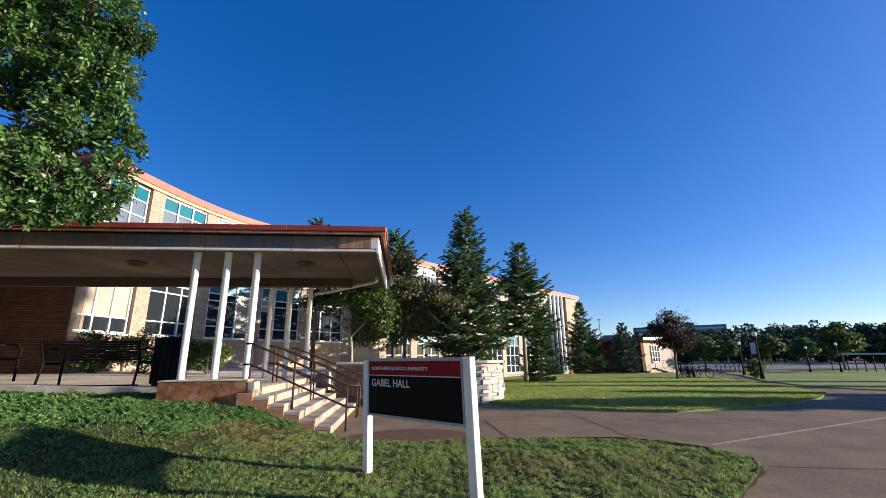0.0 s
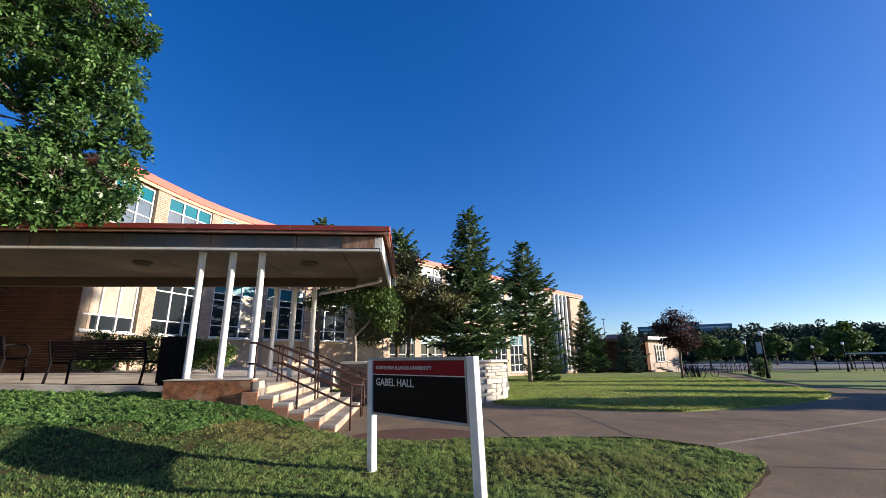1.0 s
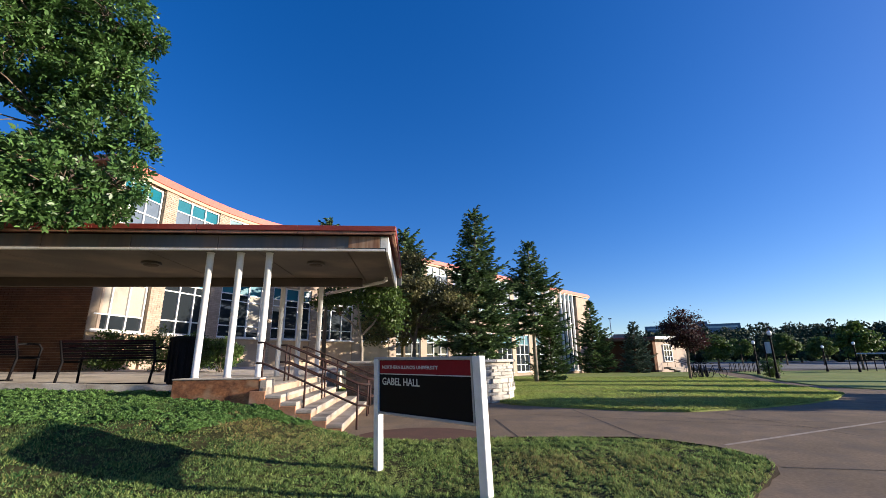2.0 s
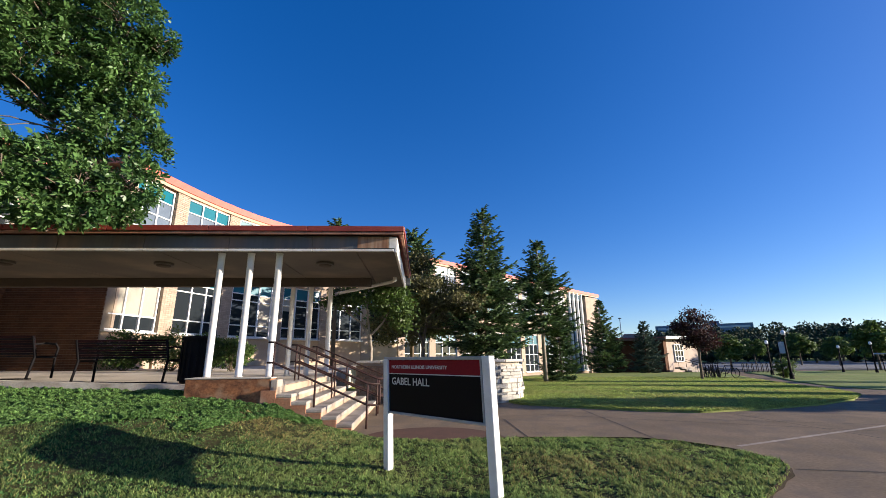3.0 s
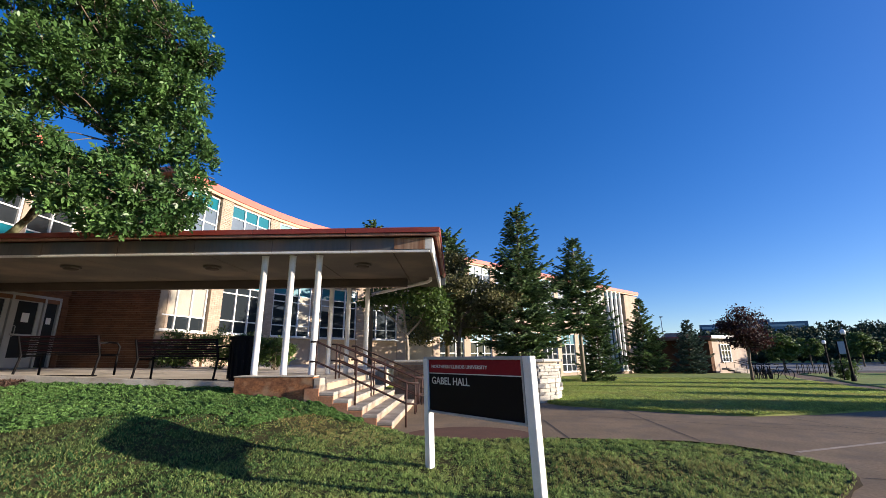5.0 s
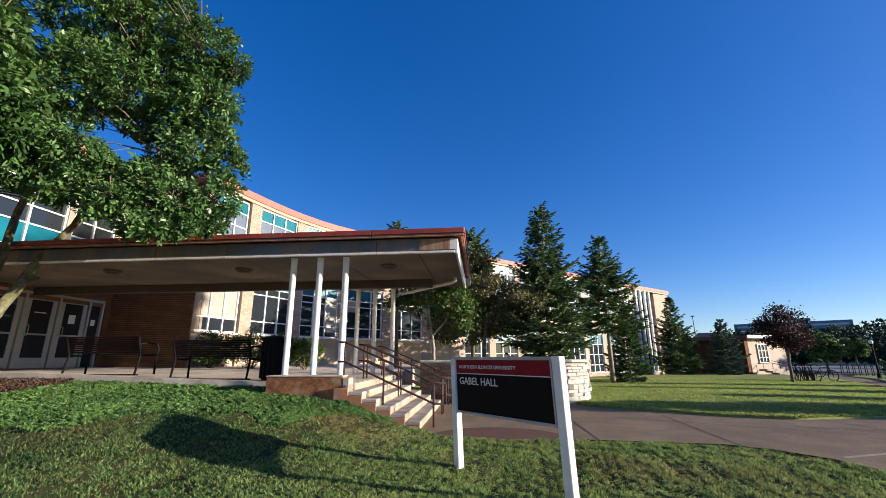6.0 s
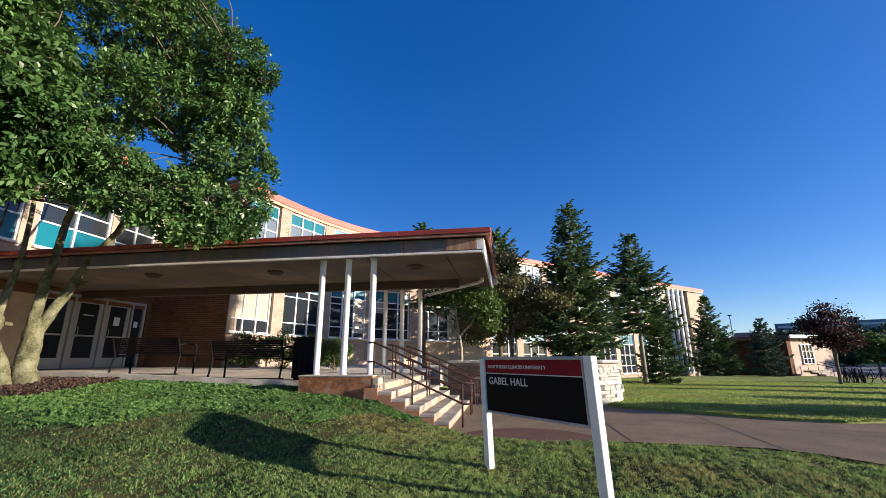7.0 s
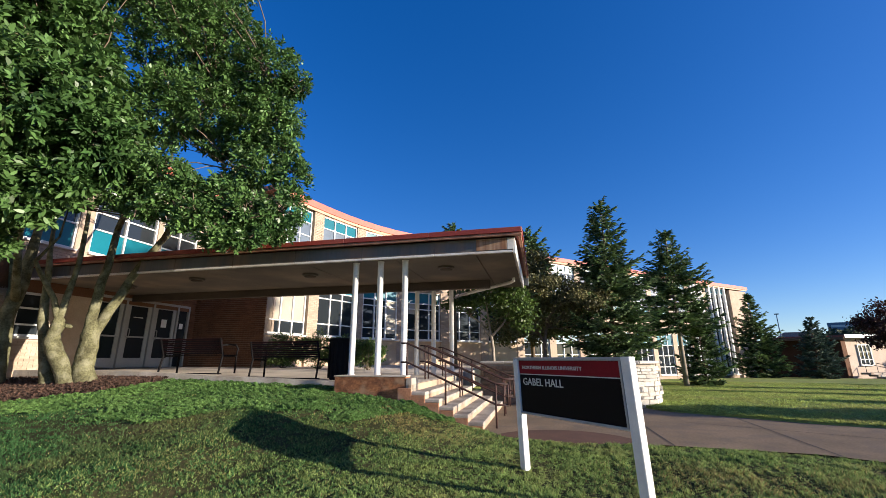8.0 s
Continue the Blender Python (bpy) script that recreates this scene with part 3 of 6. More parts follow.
col_bm = tube([(0, 0, 0), (0, 0, 0.02), (0, 0, 0.025), (0, 0, 2.385), (0, 0, 2.39), (0, 0, 2.41)], [0.080, 0.080, 0.066, 0.066, 0.076, 0.076], 20)
column = base("column", *cd(2.52, 0.42, 0.875))
part("shaft", col_bm, M_COLUMN, column, smooth=False)
for f in column.children[0].data.polygons:
    f.use_smooth = True
tagged(column, "round white-painted steel column under the canopy", "column", "columns of the canopy")
for l, d, z in ((3.08, 0.42, 0.875), (3.66, 0.42, 0.875)):
    copy_thing(column, Matrix.Translation(cd(l, d, z)))
for l in (2.30, 2.85, 3.37):
    c = copy_thing(column, Matrix.Translation(cd(l, 4.28, 0.75)) @ Matrix.Diagonal((1, 1, 1.03, 1)))

# ---- the curved campus building ----
EAVE = [(-11.5, 12.4), (-11.4, 13.9), (-11.22, 15.0), (-11.08, 15.95), (-10.88, 16.85), (-10.61, 17.8), (-10.28, 18.7), (-9.88, 19.55), (-9.3, 20.5), (-7.7, 22.65), (-2.72, 28.65), (1.1, 33.2), (4.64, 37.6), (10.3, 44.4), (14.6, 49.3)]


def along(s):
    """Point and heading on the eave line at arc length s."""
    pts = [Vector(p) for p in EAVE]
    k = 0
    while k < len(pts) - 2 and s > (pts[k + 1] - pts[k]).length:
        s -= (pts[k + 1] - pts[k]).length
        k += 1
    h = (pts[k + 1] - pts[k]).normalized()
    return pts[k] + h * s, h


EL = sum((Vector(b) - Vector(a)).length for a, b in zip(EAVE, EAVE[1:]))
ROOF_Z = 8.0
building = base("campus_building", -12, 13, 0)
building.matrix_basis = Matrix.Identity(4)
tagged(building, "two-storey curved tan brick building with teal window panels and salmon eaves", "building")


def wall_frame(s):
    """The frame of the wall at arc length s: x along the wall, y into the building."""
    p, h = along(s)
    inn = Vector((-h.y, h.x))
    q = p + inn * 0.12
    return Matrix.Translation((q.x, q.y, 0)) @ Matrix.Rotation(math.atan2(h.y, h.x), 4, "Z")


def brick_courses(bm, x0, x1, z0, z1, y=-0.012, ch=0.075, length=0.23, seed=0):
    """Rows of bricks, each proud of the mortar."""
    rnd = random.Random(seed)
    k, z = 0, z0
    while z + ch <= z1 + 1e-6:
        x = x0 - (length / 2 if k % 2 else 0)
        while x < x1:
            a, b = max(x, x0), min(x + length - 0.010, x1)
            if b - a > 0.02:
                o = y - rnd.uniform(0, 0.004)
                vs = [bm.verts.new(v) for v in ((a, o, z), (b, o, z), (b, o, z + ch - 0.010), (a, o, z + ch - 0.010), (a, 0.0, z), (b, 0.0, z), (b, 0.0, z + ch - 0.010), (a, 0.0, z + ch - 0.010))]
                bm.faces.new(vs[:4])
                for i in range(4):
                    bm.faces.new((vs[i], vs[4 + i], vs[4 + (i + 1) % 4], vs[(i + 1) % 4]))
            x += length
        z += ch
        k += 1


def window_unit(parent, m, w, z0, z1, lights, teal_top=0.45, teal_bottom=0.0, blind=(0.0,), depth=0.12, upper_bar=0.64, shade=None):
    """A framed window: mullions, glass, teal panels above or below, and a sill. x is centred on the frame m."""
    shade = shade or M_BLIND
    win = new("window")
    win.parent = parent
    win.matrix_basis = m
    fr = bmesh.new()
    fw = 0.06
    add_box(fr, 0, depth, z1 - fw / 2, w, 0.09, fw)
    add_box(fr, 0, depth, z0 + fw / 2, w, 0.09, fw)
    for i in range(lights + 1):
        x = -w / 2 + fw / 2 + (w - fw) * i / lights
        add_box(fr, x, depth - 0.004, (z0 + z1) / 2, fw if 0 < i < lights else fw, 0.10, z1 - z0 - 0.002)
    part("frame", fr, M_WHITE, win)
    zs = [z1 - teal_top] if teal_top else []
    if teal_bottom:
        zs.append(z0 + teal_bottom)
    zs.append(z0 + teal_bottom + (z1 - teal_top - z0 - teal_bottom) * 0.27)
    zs.append(z0 + teal_bottom + (z1 - teal_top - z0 - teal_bottom) * upper_bar)
    for z in zs:
        part("glazing_bar", box(0, depth, z, w - 0.02, 0.075, 0.045), M_WHITE, win)
    lw = (w - fw) / lights
    for i in range(lights):
        x = -w / 2 + fw / 2 + lw * (i + 0.5)
        zt = z1 - teal_top
        part("pane", box(x, depth + 0.02, (zt + z0 + teal_bottom) / 2, lw, 0.012, zt - z0 - teal_bottom), M_GLASS, win)
        if teal_top:
            part("teal_panel", box(x, depth + 0.01, z1 - teal_top / 2, lw, 0.02, teal_top), M_TEAL, win, "teal enamel panel")
        if teal_bottom:
            part("teal_panel", box(x, depth + 0.01, z0 + teal_bottom / 2, lw, 0.02, teal_bottom), M_TEAL, win, "teal enamel panel")
        # upstairs the shade material also carries reflected sky in its colour
        drop = blind[i % len(blind)] * (zt - z0 - teal_bottom)
        if drop:
            part("blind", box(x, depth + 0.006, zt - drop / 2, lw - 0.05, 0.008, drop), shade, win, "lowered pale blind")
    part("sill", box(0, -0.03 + depth / 2, z0 - 0.03, w + 0.06, depth + 0.14, 0.06, 0.008), M_TRIMW, win)
    return win


PITCH, PIER = 2.77, 0.58
S0 = 2.40       # the pier that stands beside the first bay
nbay = 14
for k in range(-1, nbay):
    s = S0 + PITCH * k
    m = wall_frame(s)
    near = k < 4
    gz = -0.9 if k > 4 else 0.5
    if s > 0:
        pier = part("pier", box(0, 0.2, (ROOF_Z - 0.36 + gz) / 2, PIER, 0.40, ROOF_Z - 0.36 - gz), M_MORTAR if near else M_BRICK, building)
        pier.matrix_basis = m
        if near:
            bb = bmesh.new()
            brick_courses(bb, -PIER / 2, PIER / 2, 0.7, ROOF_Z - 0.38, seed=k)
            ob = part("brickwork", bb, M_BRICK, pier)
            tagged(ob, "tan brick courses", kind="stuff")
    p0, p1 = wall_frame(s).translation, wall_frame(s + PITCH).translation
    ang = math.atan2(p1.y - p0.y, p1.x - p0.x)
    mid = (p0 + p1) / 2
    m2 = Matrix.Translation(mid) @ Matrix.Rotation(ang, 4, "Z")
    w = (p1 - p0).length - PIER + 0.02
    if k < 0:
        m2, w = wall_frame(S0 - PIER / 2 - 1.03), 2.06
    if k == nbay - 1:
        m2, w = m2 @ Matrix.Translation((0.65, 0, 0)), w + 1.3
    low0, low1, up0, up1 = (2.15, 4.75, 5.35, 7.55) if k < 5 else (0.35 - 0.05 * k, 3.05, 4.5, 7.55)
    lights = 3
    sp = part("spandrel", box(0, 0.22, (low1 + up0) / 2, w, 0.36, up0 - low1), M_BRICK, building)
    sp.matrix_basis = m2
    hd = part("window_head", box(0, 0.22, (up1 + ROOF_Z - 0.34) / 2, w + 0.02, 0.36, ROOF_Z - 0.34 - up1), M_CREAM, building)
    hd.matrix_basis = m2
    if near:
        bb = bmesh.new()
        brick_courses(bb, -w / 2, w / 2, low1 + 0.01, up0 - 0.07, y=0.028, seed=30 + k)
        ob = part("brickwork", bb, M_BRICK, sp)
        tagged(ob, "tan brick courses", kind="stuff")
    bc = part("base_course", box(0, 0.22, (low0 + gz) / 2, w, 0.36, low0 - gz), M_PLASTER if k < 6 else M_BRICK, building)
    bc.matrix_basis = m2
    # dark sheet behind the bay, coloured as an unlit room
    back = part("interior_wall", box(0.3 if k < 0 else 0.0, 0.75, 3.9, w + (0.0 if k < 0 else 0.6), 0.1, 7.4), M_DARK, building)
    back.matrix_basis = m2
    if k >= nbay - 2:       # tall glazed bays with full-height white fins
        window_unit(building, m2, w, low0, up1, 4, 0.6, teal_bottom=0.5, depth=0.12)
        for i in range(4):
            fin = part("fin", box(-w / 2 + w * (i + 0.5) / 4, 0.0, (low0 + up1) / 2, 0.14, 0.22, up1 - low0 + 0.2, 0.01), M_WHITE, building, "tall white vertical fin")
            fin.matrix_basis = m2
        bpy.data.objects.remove(sp)
        continue
    window_unit(building, m2, w, low0, low1, lights, 0.64 if k < 5 else 0.9, upper_bar=(0.84 if k < 5 else 0.64), blind=((0.74,) if k == -1 else (0.0, 0.0, 0.86) if k == 1 else (0.3, 0.0, 0.0) if k == 2 else (0.0,)), depth=0.12)
    window_unit(building, m2, w, up0, up1, lights, 0.55, teal_bottom=(0.0 if k < 5 else 0.45), depth=0.12, blind=((0.97, 0.94, 0.97), (0.95,), (0.6, 0.95, 0.95))[k % 3], shade=M_SHEER)
# blank pier at the far end
me_ = wall_frame(S0 + PITCH * nbay)
ep = part("end_pier", box(3.10, 0.19, 3.3, 3.0, 0.40, 8.4), M_BRICK, building)
ep.matrix_basis = me_
ew = part("end_wall", box(4.45, 6.4, 3.3, 0.3, 12.0, 8.4), M_BRICK, building)
ew.matrix_basis = me_

# eaves: salmon fascia, cream band and roof slab in lengths along the curve
n_e = 44
for i in range(n_e):
    a, b = EL * i / n_e, EL * (i + 1) / n_e
    pa, pb = along(a)[0], along(b)[0]
    d = pb - pa
    m = Matrix.Translation(((pa.x + pb.x) / 2, (pa.y + pb.y) / 2, 0)) @ Matrix.Rotation(math.atan2(d.y, d.x), 4, "Z")
    ln = d.length + 0.01
    ob = part("eave_fascia", box(0, 0.02, ROOF_Z - 0.145, ln, 0.05, 0.29, 0.004), M_SALMON, building, "salmon-red painted eave fascia")
    ob.matrix_basis = m
    ob = part("eave_band", box(0, 0.07, ROOF_Z - 0.355, ln, 0.05, 0.13, 0.004), M_CREAM, building, "cream band below the eave")
    ob.matrix_basis = m
    ob = part("roof_slab", box(0, 3.02, ROOF_Z - 0.15, ln + 0.5, 5.9, 0.22), M_EDGE, building)
    ob.matrix_basis = m

# the entrance block: a blank brick face, and the door wall that meets it
IN = Vector((-14.75, 12.0, 0))
BL = Vector((-11.66, 12.41, 0))
d = BL - IN
m_block = Matrix.Translation(IN) @ Matrix.Rotation(math.atan2(d.y, d.x), 4, "Z")
bf = part("block_wall", box(d.length / 2, 0.2, 3.8, d.length, 0.4, 7.4), M_MORTAR, building)
bf.matrix_basis = m_block
# courses under the canopy are darkened for its shade, those above left tan
bb = bmesh.new()
brick_courses(bb, 0, d.length, 0.8, 3.72, seed=77)
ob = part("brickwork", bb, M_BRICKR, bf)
tagged(ob, "orange-brown brick courses darkened for the canopy's shade", kind="stuff")
bb = bmesh.new()
brick_courses(bb, 0, d.length, 3.725, 7.5, seed=78)
ob = part("brickwork", bb, M_BRICK, bf)
tagged(ob, "tan brick courses", kind="stuff")
bs = part("block_side", box(d.length - 0.16, 0.46, 3.8, 0.36, 0.14, 7.4), M_BRICK, building)
bs.matrix_basis = m_block
# door wall: x runs from the inner corner towards the street, y goes into the building
m_door = Matrix.Translation(IN) @ Matrix.Rotation(radians(TH - 90), 4, "Z") @ Matrix.Diagonal((1, -1, 1, 1))
# ---- the door wall and the wing beyond it ----
DW = new("door_wall")
DW.parent = building
DW.matrix_basis = Matrix.Translation(IN) @ Matrix.Rotation(radians(TH - 90), 4, "Z")
# local x runs along the wall towards the street, local +y faces out over the terrace
DH0 = 0.95
D0, D1 = 0.25, 3.90     # the glazed entrance between these
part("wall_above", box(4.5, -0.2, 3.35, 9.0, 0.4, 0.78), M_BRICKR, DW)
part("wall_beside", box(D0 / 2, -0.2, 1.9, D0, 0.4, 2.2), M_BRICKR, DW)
part("wall_beside", box(D1 + 0.32, -0.2, 1.9, 0.64, 0.42, 2.2), M_PLASTER, DW)
part("wall_upper_low", box(4.5, -0.2, 4.03, 9.0, 0.4, 0.56), M_BRICK, DW)
part("wall_upper_high", box(4.5, -0.2, 7.35, 9.0, 0.4, 0.5), M_BRICK, DW)
# dark sheet standing in for the unlit lobby
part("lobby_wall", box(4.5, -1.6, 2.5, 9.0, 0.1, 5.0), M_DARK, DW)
door_set = [(0.30, 0.42, "side"), (0.82, 0.92, "door"), (1.84, 0.92, "door"), (2.86, 0.92, "door")]
fr = bmesh.new()
for x in (0.27, 0.77, 1.79, 2.81, 3.83):
    add_box(fr, x, -0.06, DH0 + 1.07, 0.07, 0.14, 2.14)
add_box(fr, 2.06, -0.06, DH0 + 2.17, 3.64, 0.14, 0.08)
part("door_frame", fr, M_DOORFRAME, DW)
for x0, w, kind in door_set:
    xm = x0 + w / 2 + 0.005
    if kind == "side":
        part("sidelight", box(xm, -0.08, DH0 + 1.06, w, 0.02, 2.1), M_GLASS, DW)
        part("paper_notice", box(xm, -0.06, DH0 + 1.45, 0.16, 0.006, 0.2), M_PAPER, DW, "small paper notice")
        continue
    leaf = new("door")
    leaf.parent = DW
    st = bmesh.new()
    for xx in (x0 + 0.085, x0 + w - 0.075):
        add_box(st, xx, -0.05, DH0 + 1.06, 0.13, 0.05, 2.1)
    add_box(st, xm, -0.052, DH0 + 2.04, w - 0.1, 0.05, 0.12)
    add_box(st, xm, -0.052, DH0 + 0.16, w - 0.1, 0.05, 0.30)
    part("door_stile", st, M_DOORFRAME, leaf)
    part("door_pane", box(xm, -0.056, DH0 + 1.14, w - 0.2, 0.012, 1.75), M_GLASS, leaf)
    part("push_bar", box(xm, 0.0, DH0 + 0.98, w - 0.16, 0.035, 0.05, 0.008), M_DOORFRAME, leaf)
    part("pull_handle", tube([(x0 + w - 0.14, -0.02, DH0 + 0.92), (x0 + w - 0.14, 0.05, DH0 + 0.95), (x0 + w - 0.14, 0.05, DH0 + 1.22), (x0 + w - 0.14, -0.02, DH0 + 1.25)], 0.012, 6), M_DOORFRAME, leaf)
    if x0 == 0.82:
        part("paper_notice", box(xm, -0.044, DH0 + 1.5, 0.22, 0.006, 0.28), M_PAPER, leaf, "white paper notice")
    if x0 == 1.84:
        part("paper_notice", box(xm, -0.044, DH0 + 1.62, 0.34, 0.006, 0.03), M_PAPER, leaf, "narrow paper strip")
for k, (xa, xb) in enumerate(((0.35, 1.95), (2.15, 4.35), (4.75, 7.4))):
    window_unit(DW, Matrix.Translation(((xa + xb) / 2, 0, 0)) @ Matrix.Diagonal((1, -1, 1, 1)), xb - xa, 4.32, 7.1, 2, 0.0, 0.78, depth=0.10)
for xa, xb in ((0, 0.35), (1.95, 2.15), (4.35, 4.75), (7.4, 9.0)):
    part("upper_pier", box((xa + xb) / 2, -0.2, 5.7, xb - xa, 0.4, 2.8), M_BRICK, DW)
# dark sheets standing in for the unlit upper rooms
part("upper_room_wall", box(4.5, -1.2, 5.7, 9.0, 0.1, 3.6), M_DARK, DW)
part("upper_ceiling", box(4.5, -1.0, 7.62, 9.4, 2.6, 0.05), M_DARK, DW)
part("eave", box(4.3, 0.25, ROOF_Z - 0.15, 9.6, 0.05, 0.30, 0.004), M_SALMON, DW, "salmon-red painted eave fascia")
part("eave_band", box(4.3, 0.19, ROOF_Z - 0.38, 9.5, 0.05, 0.15, 0.004), M_CREAM, DW)
part("roof", box(4.3, -2.8, ROOF_Z - 0.25, 9.6, 6.0, 0.34), M_EDGE, DW)
# lower wing wall past the doors, in the sun
part("wing_wall", box(5.3, -0.18, 1.27, 1.5, 0.42, 0.98), M_BRICK, DW)
part("wing_wall", box(4.80, -0.18, 2.38, 0.50, 0.42, 1.24), M_BRICK, DW)
part("wing_wall", box(5.90, -0.18, 2.38, 0.30, 0.42, 1.24), M_BRICK, DW)
window_unit(DW, Matrix.Translation((5.40, 0, 0)) @ Matrix.Diagonal((1, -1, 1, 1)), 0.70, 1.80, 2.95, 1, 0.0, 0.0, depth=0.10)
part("wing_wall_far", box(12.0, -0.2, 1.9, 12.0, 0.4, 2.2), M_BRICK, DW)
part("wing_wall_far", box(14.5, -0.2, 5.0, 11.0, 0.4, 6.0), M_BRICK, DW)

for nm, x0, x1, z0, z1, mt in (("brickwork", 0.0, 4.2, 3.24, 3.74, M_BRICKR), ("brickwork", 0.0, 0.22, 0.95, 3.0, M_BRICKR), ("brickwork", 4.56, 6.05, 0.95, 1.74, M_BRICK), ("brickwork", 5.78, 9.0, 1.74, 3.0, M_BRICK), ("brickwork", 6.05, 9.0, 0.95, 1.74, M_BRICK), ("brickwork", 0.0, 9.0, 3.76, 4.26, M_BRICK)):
    bb = bmesh.new()
    brick_courses(bb, x0, x1, z0, z1, y=-0.042, seed=int(10 * x0 + 100 * z0))
    ob = part(nm, bb, mt, DW)
    ob.matrix_basis = Matrix.Diagonal((1, -1, 1, 1))
    tagged(ob, "brick courses of the entrance wall", kind="stuff")

# ---- the sign ----
SR, SL = Vector((0.168, 4.30, 0)), Vector((-1.058, 5.34, 0))
sd = SR - SL
SWD = sd.length
sign = new("campus_sign")
sign.matrix_basis = Matrix.Translation((SL.x, SL.y, 0.0)) @ Matrix.Rotation(math.atan2(sd.y, sd.x), 4, "Z")
PZ0, PZ1 = 0.565, 1.222
part("post", box(0, 0, 0.45, 0.09, 0.085, 1.50, 0.006), M_SIGNPOST, sign)
part("post", box(SWD, 0, 0.48, 0.10, 0.09, 1.49, 0.006), M_SIGNPOST, sign)
pw = SWD - 0.02
part("backing", box(SWD / 2 - 0.01, 0.0, (PZ0 + PZ1) / 2, pw - 0.07, 0.036, PZ1 - PZ0 - 0.04), M_SIGNBLACK, sign, "black sign panel")
part("red_band", box(SWD / 2 - 0.01, -0.0205, PZ1 - 0.115, pw - 0.10, 0.004, 0.15), M_SIGNRED, sign, "dark red band")
part("band_line", box(SWD / 2 - 0.01, -0.0215, PZ1 - 0.197, pw - 0.10, 0.004, 0.010), M_SIGNTEXT, sign, "thin white line")
frm = bmesh.new()
add_box(frm, SWD / 2 - 0.01, -0.008, PZ1 - 0.018, pw, 0.06, 0.036, 0.004)
add_box(frm, SWD / 2 - 0.01, -0.008, PZ0 + 0.012, pw, 0.06, 0.026, 0.004)
add_box(frm, -0.02, -0.010, (PZ0 + PZ1) / 2, 0.034, 0.06, PZ1 - PZ0, 0.004)
add_box(frm, SWD - 0.07, -0.010, (PZ0 + PZ1) / 2, 0.022, 0.06, PZ1 - PZ0 - 0.04, 0.003)
part("frame", frm, M_SIGNFRAME, sign, "grey metal sign frame")


def outline(text):
    """The mesh of a line of text in the built-in font, and its least and greatest corner."""
    cu = bpy.data.curves.new("lettering", "FONT")
    cu.body, cu.extrude, cu.resolution_u, cu.offset = text, 0.01, 2, 0.010
    tmp = new("lettering_curve", cu)
    me = bpy.data.meshes.new_from_object(tmp.evaluated_get(bpy.context.evaluated_depsgraph_get()))
    bpy.data.objects.remove(tmp)
    co = np.array([v.co[:] for v in me.vertices])
    return me, co.min(0), co.max(0)


def lettering(text, x, z, width, height, parent):
    """Raised letters, each a part of its own, fitted to a width and a height."""
    _, lo, hi = outline(text)
    sx, sz = width / (hi[0] - lo[0]), height / (hi[1] - lo[1])
    for i, char in enumerate(text):
        if char == " ":
            continue
        me, clo, chi = outline(char)
        right = outline(text[:i + 1])[2][0]
        for v in me.vertices:
            c = v.co.copy()
            v.co = (x + (c.x - chi[0] + right - lo[0]) * sx, -0.0235 - c.z * 0.2, z + (c.y - lo[1]) * sz)
        me.materials.append(M_SIGNTEXT)
        new("letter", me).parent = parent


lettering("NORTHERN ILLINOIS UNIVERSITY", 0.105, PZ1 - 0.137, 0.95, 0.040, sign)
lettering("GABEL HALL", 0.105, PZ1 - 0.325, 0.66, 0.085, sign)
for ob in sign.children:        # the sign has settled and leans a little to one side
    for v in ob.data.vertices:
        v.co.x -= 0.042 * v.co.z
tagged(sign, "black and dark red campus sign on two white posts", "sign")


# ---- handrails of the stairs ----
def stair_z(x):
    """Height of the stair slope at local x of the canopy frame."""
    return interp(x, (-2.2, -2.14 + RUN * 5), (0.745, 0.0))


def handrail(d, x0, x1):
    """Two parallel rails on posts, turned down at the foot; in the canopy's frame."""
    h = new("handrail")
    h.matrix_basis = CANOPY_M @ Matrix.Translation((0, d, 0))
    for off, nm in ((0.76, "top_rail"), (0.40, "mid_rail")):
        zt = 0.745 + off
        part(nm, tube([(x0 - 0.12, 0, zt), (x0, 0, zt), (x1, 0, stair_z(x1) + off), (x1 + 0.22, 0, stair_z(x1) + off - 0.01)], 0.0185, 8), M_RUSTRAIL, h, smooth=True)
    for t in (0.0, 0.45, 1.0):
        x = x0 + (x1 - x0) * t
        zb = 0.745 - math.ceil(max(0.0, (x + 2.14)) / RUN) * RISE if x < -2.14 + RUN * 5 else 0.0
        part("post", tube([(x, 0, max(0.0, zb) - 0.02), (x, 0, (0.745 if t == 0 else stair_z(x)) + 0.76)], 0.0185, 8), M_RUSTRAIL, h, smooth=True)
    x = x1 + 0.22
    part("post", tube([(x, 0, stair_z(x1) + 0.39), (x, 0, stair_z(x1) + 0.75)], 0.0185, 8), M_RUSTRAIL, h, smooth=True)
    tagged(h, "rust-brown double pipe handrail beside the steps", "handrail", "handrails of the stairs")
    return h


handrail(0.02, -2.32, -0.62)
handrail(1.75, -2.42, -0.62)
handrail(2.05, -2.42, -0.62)
handrail(3.60, -2.42, -0.62)


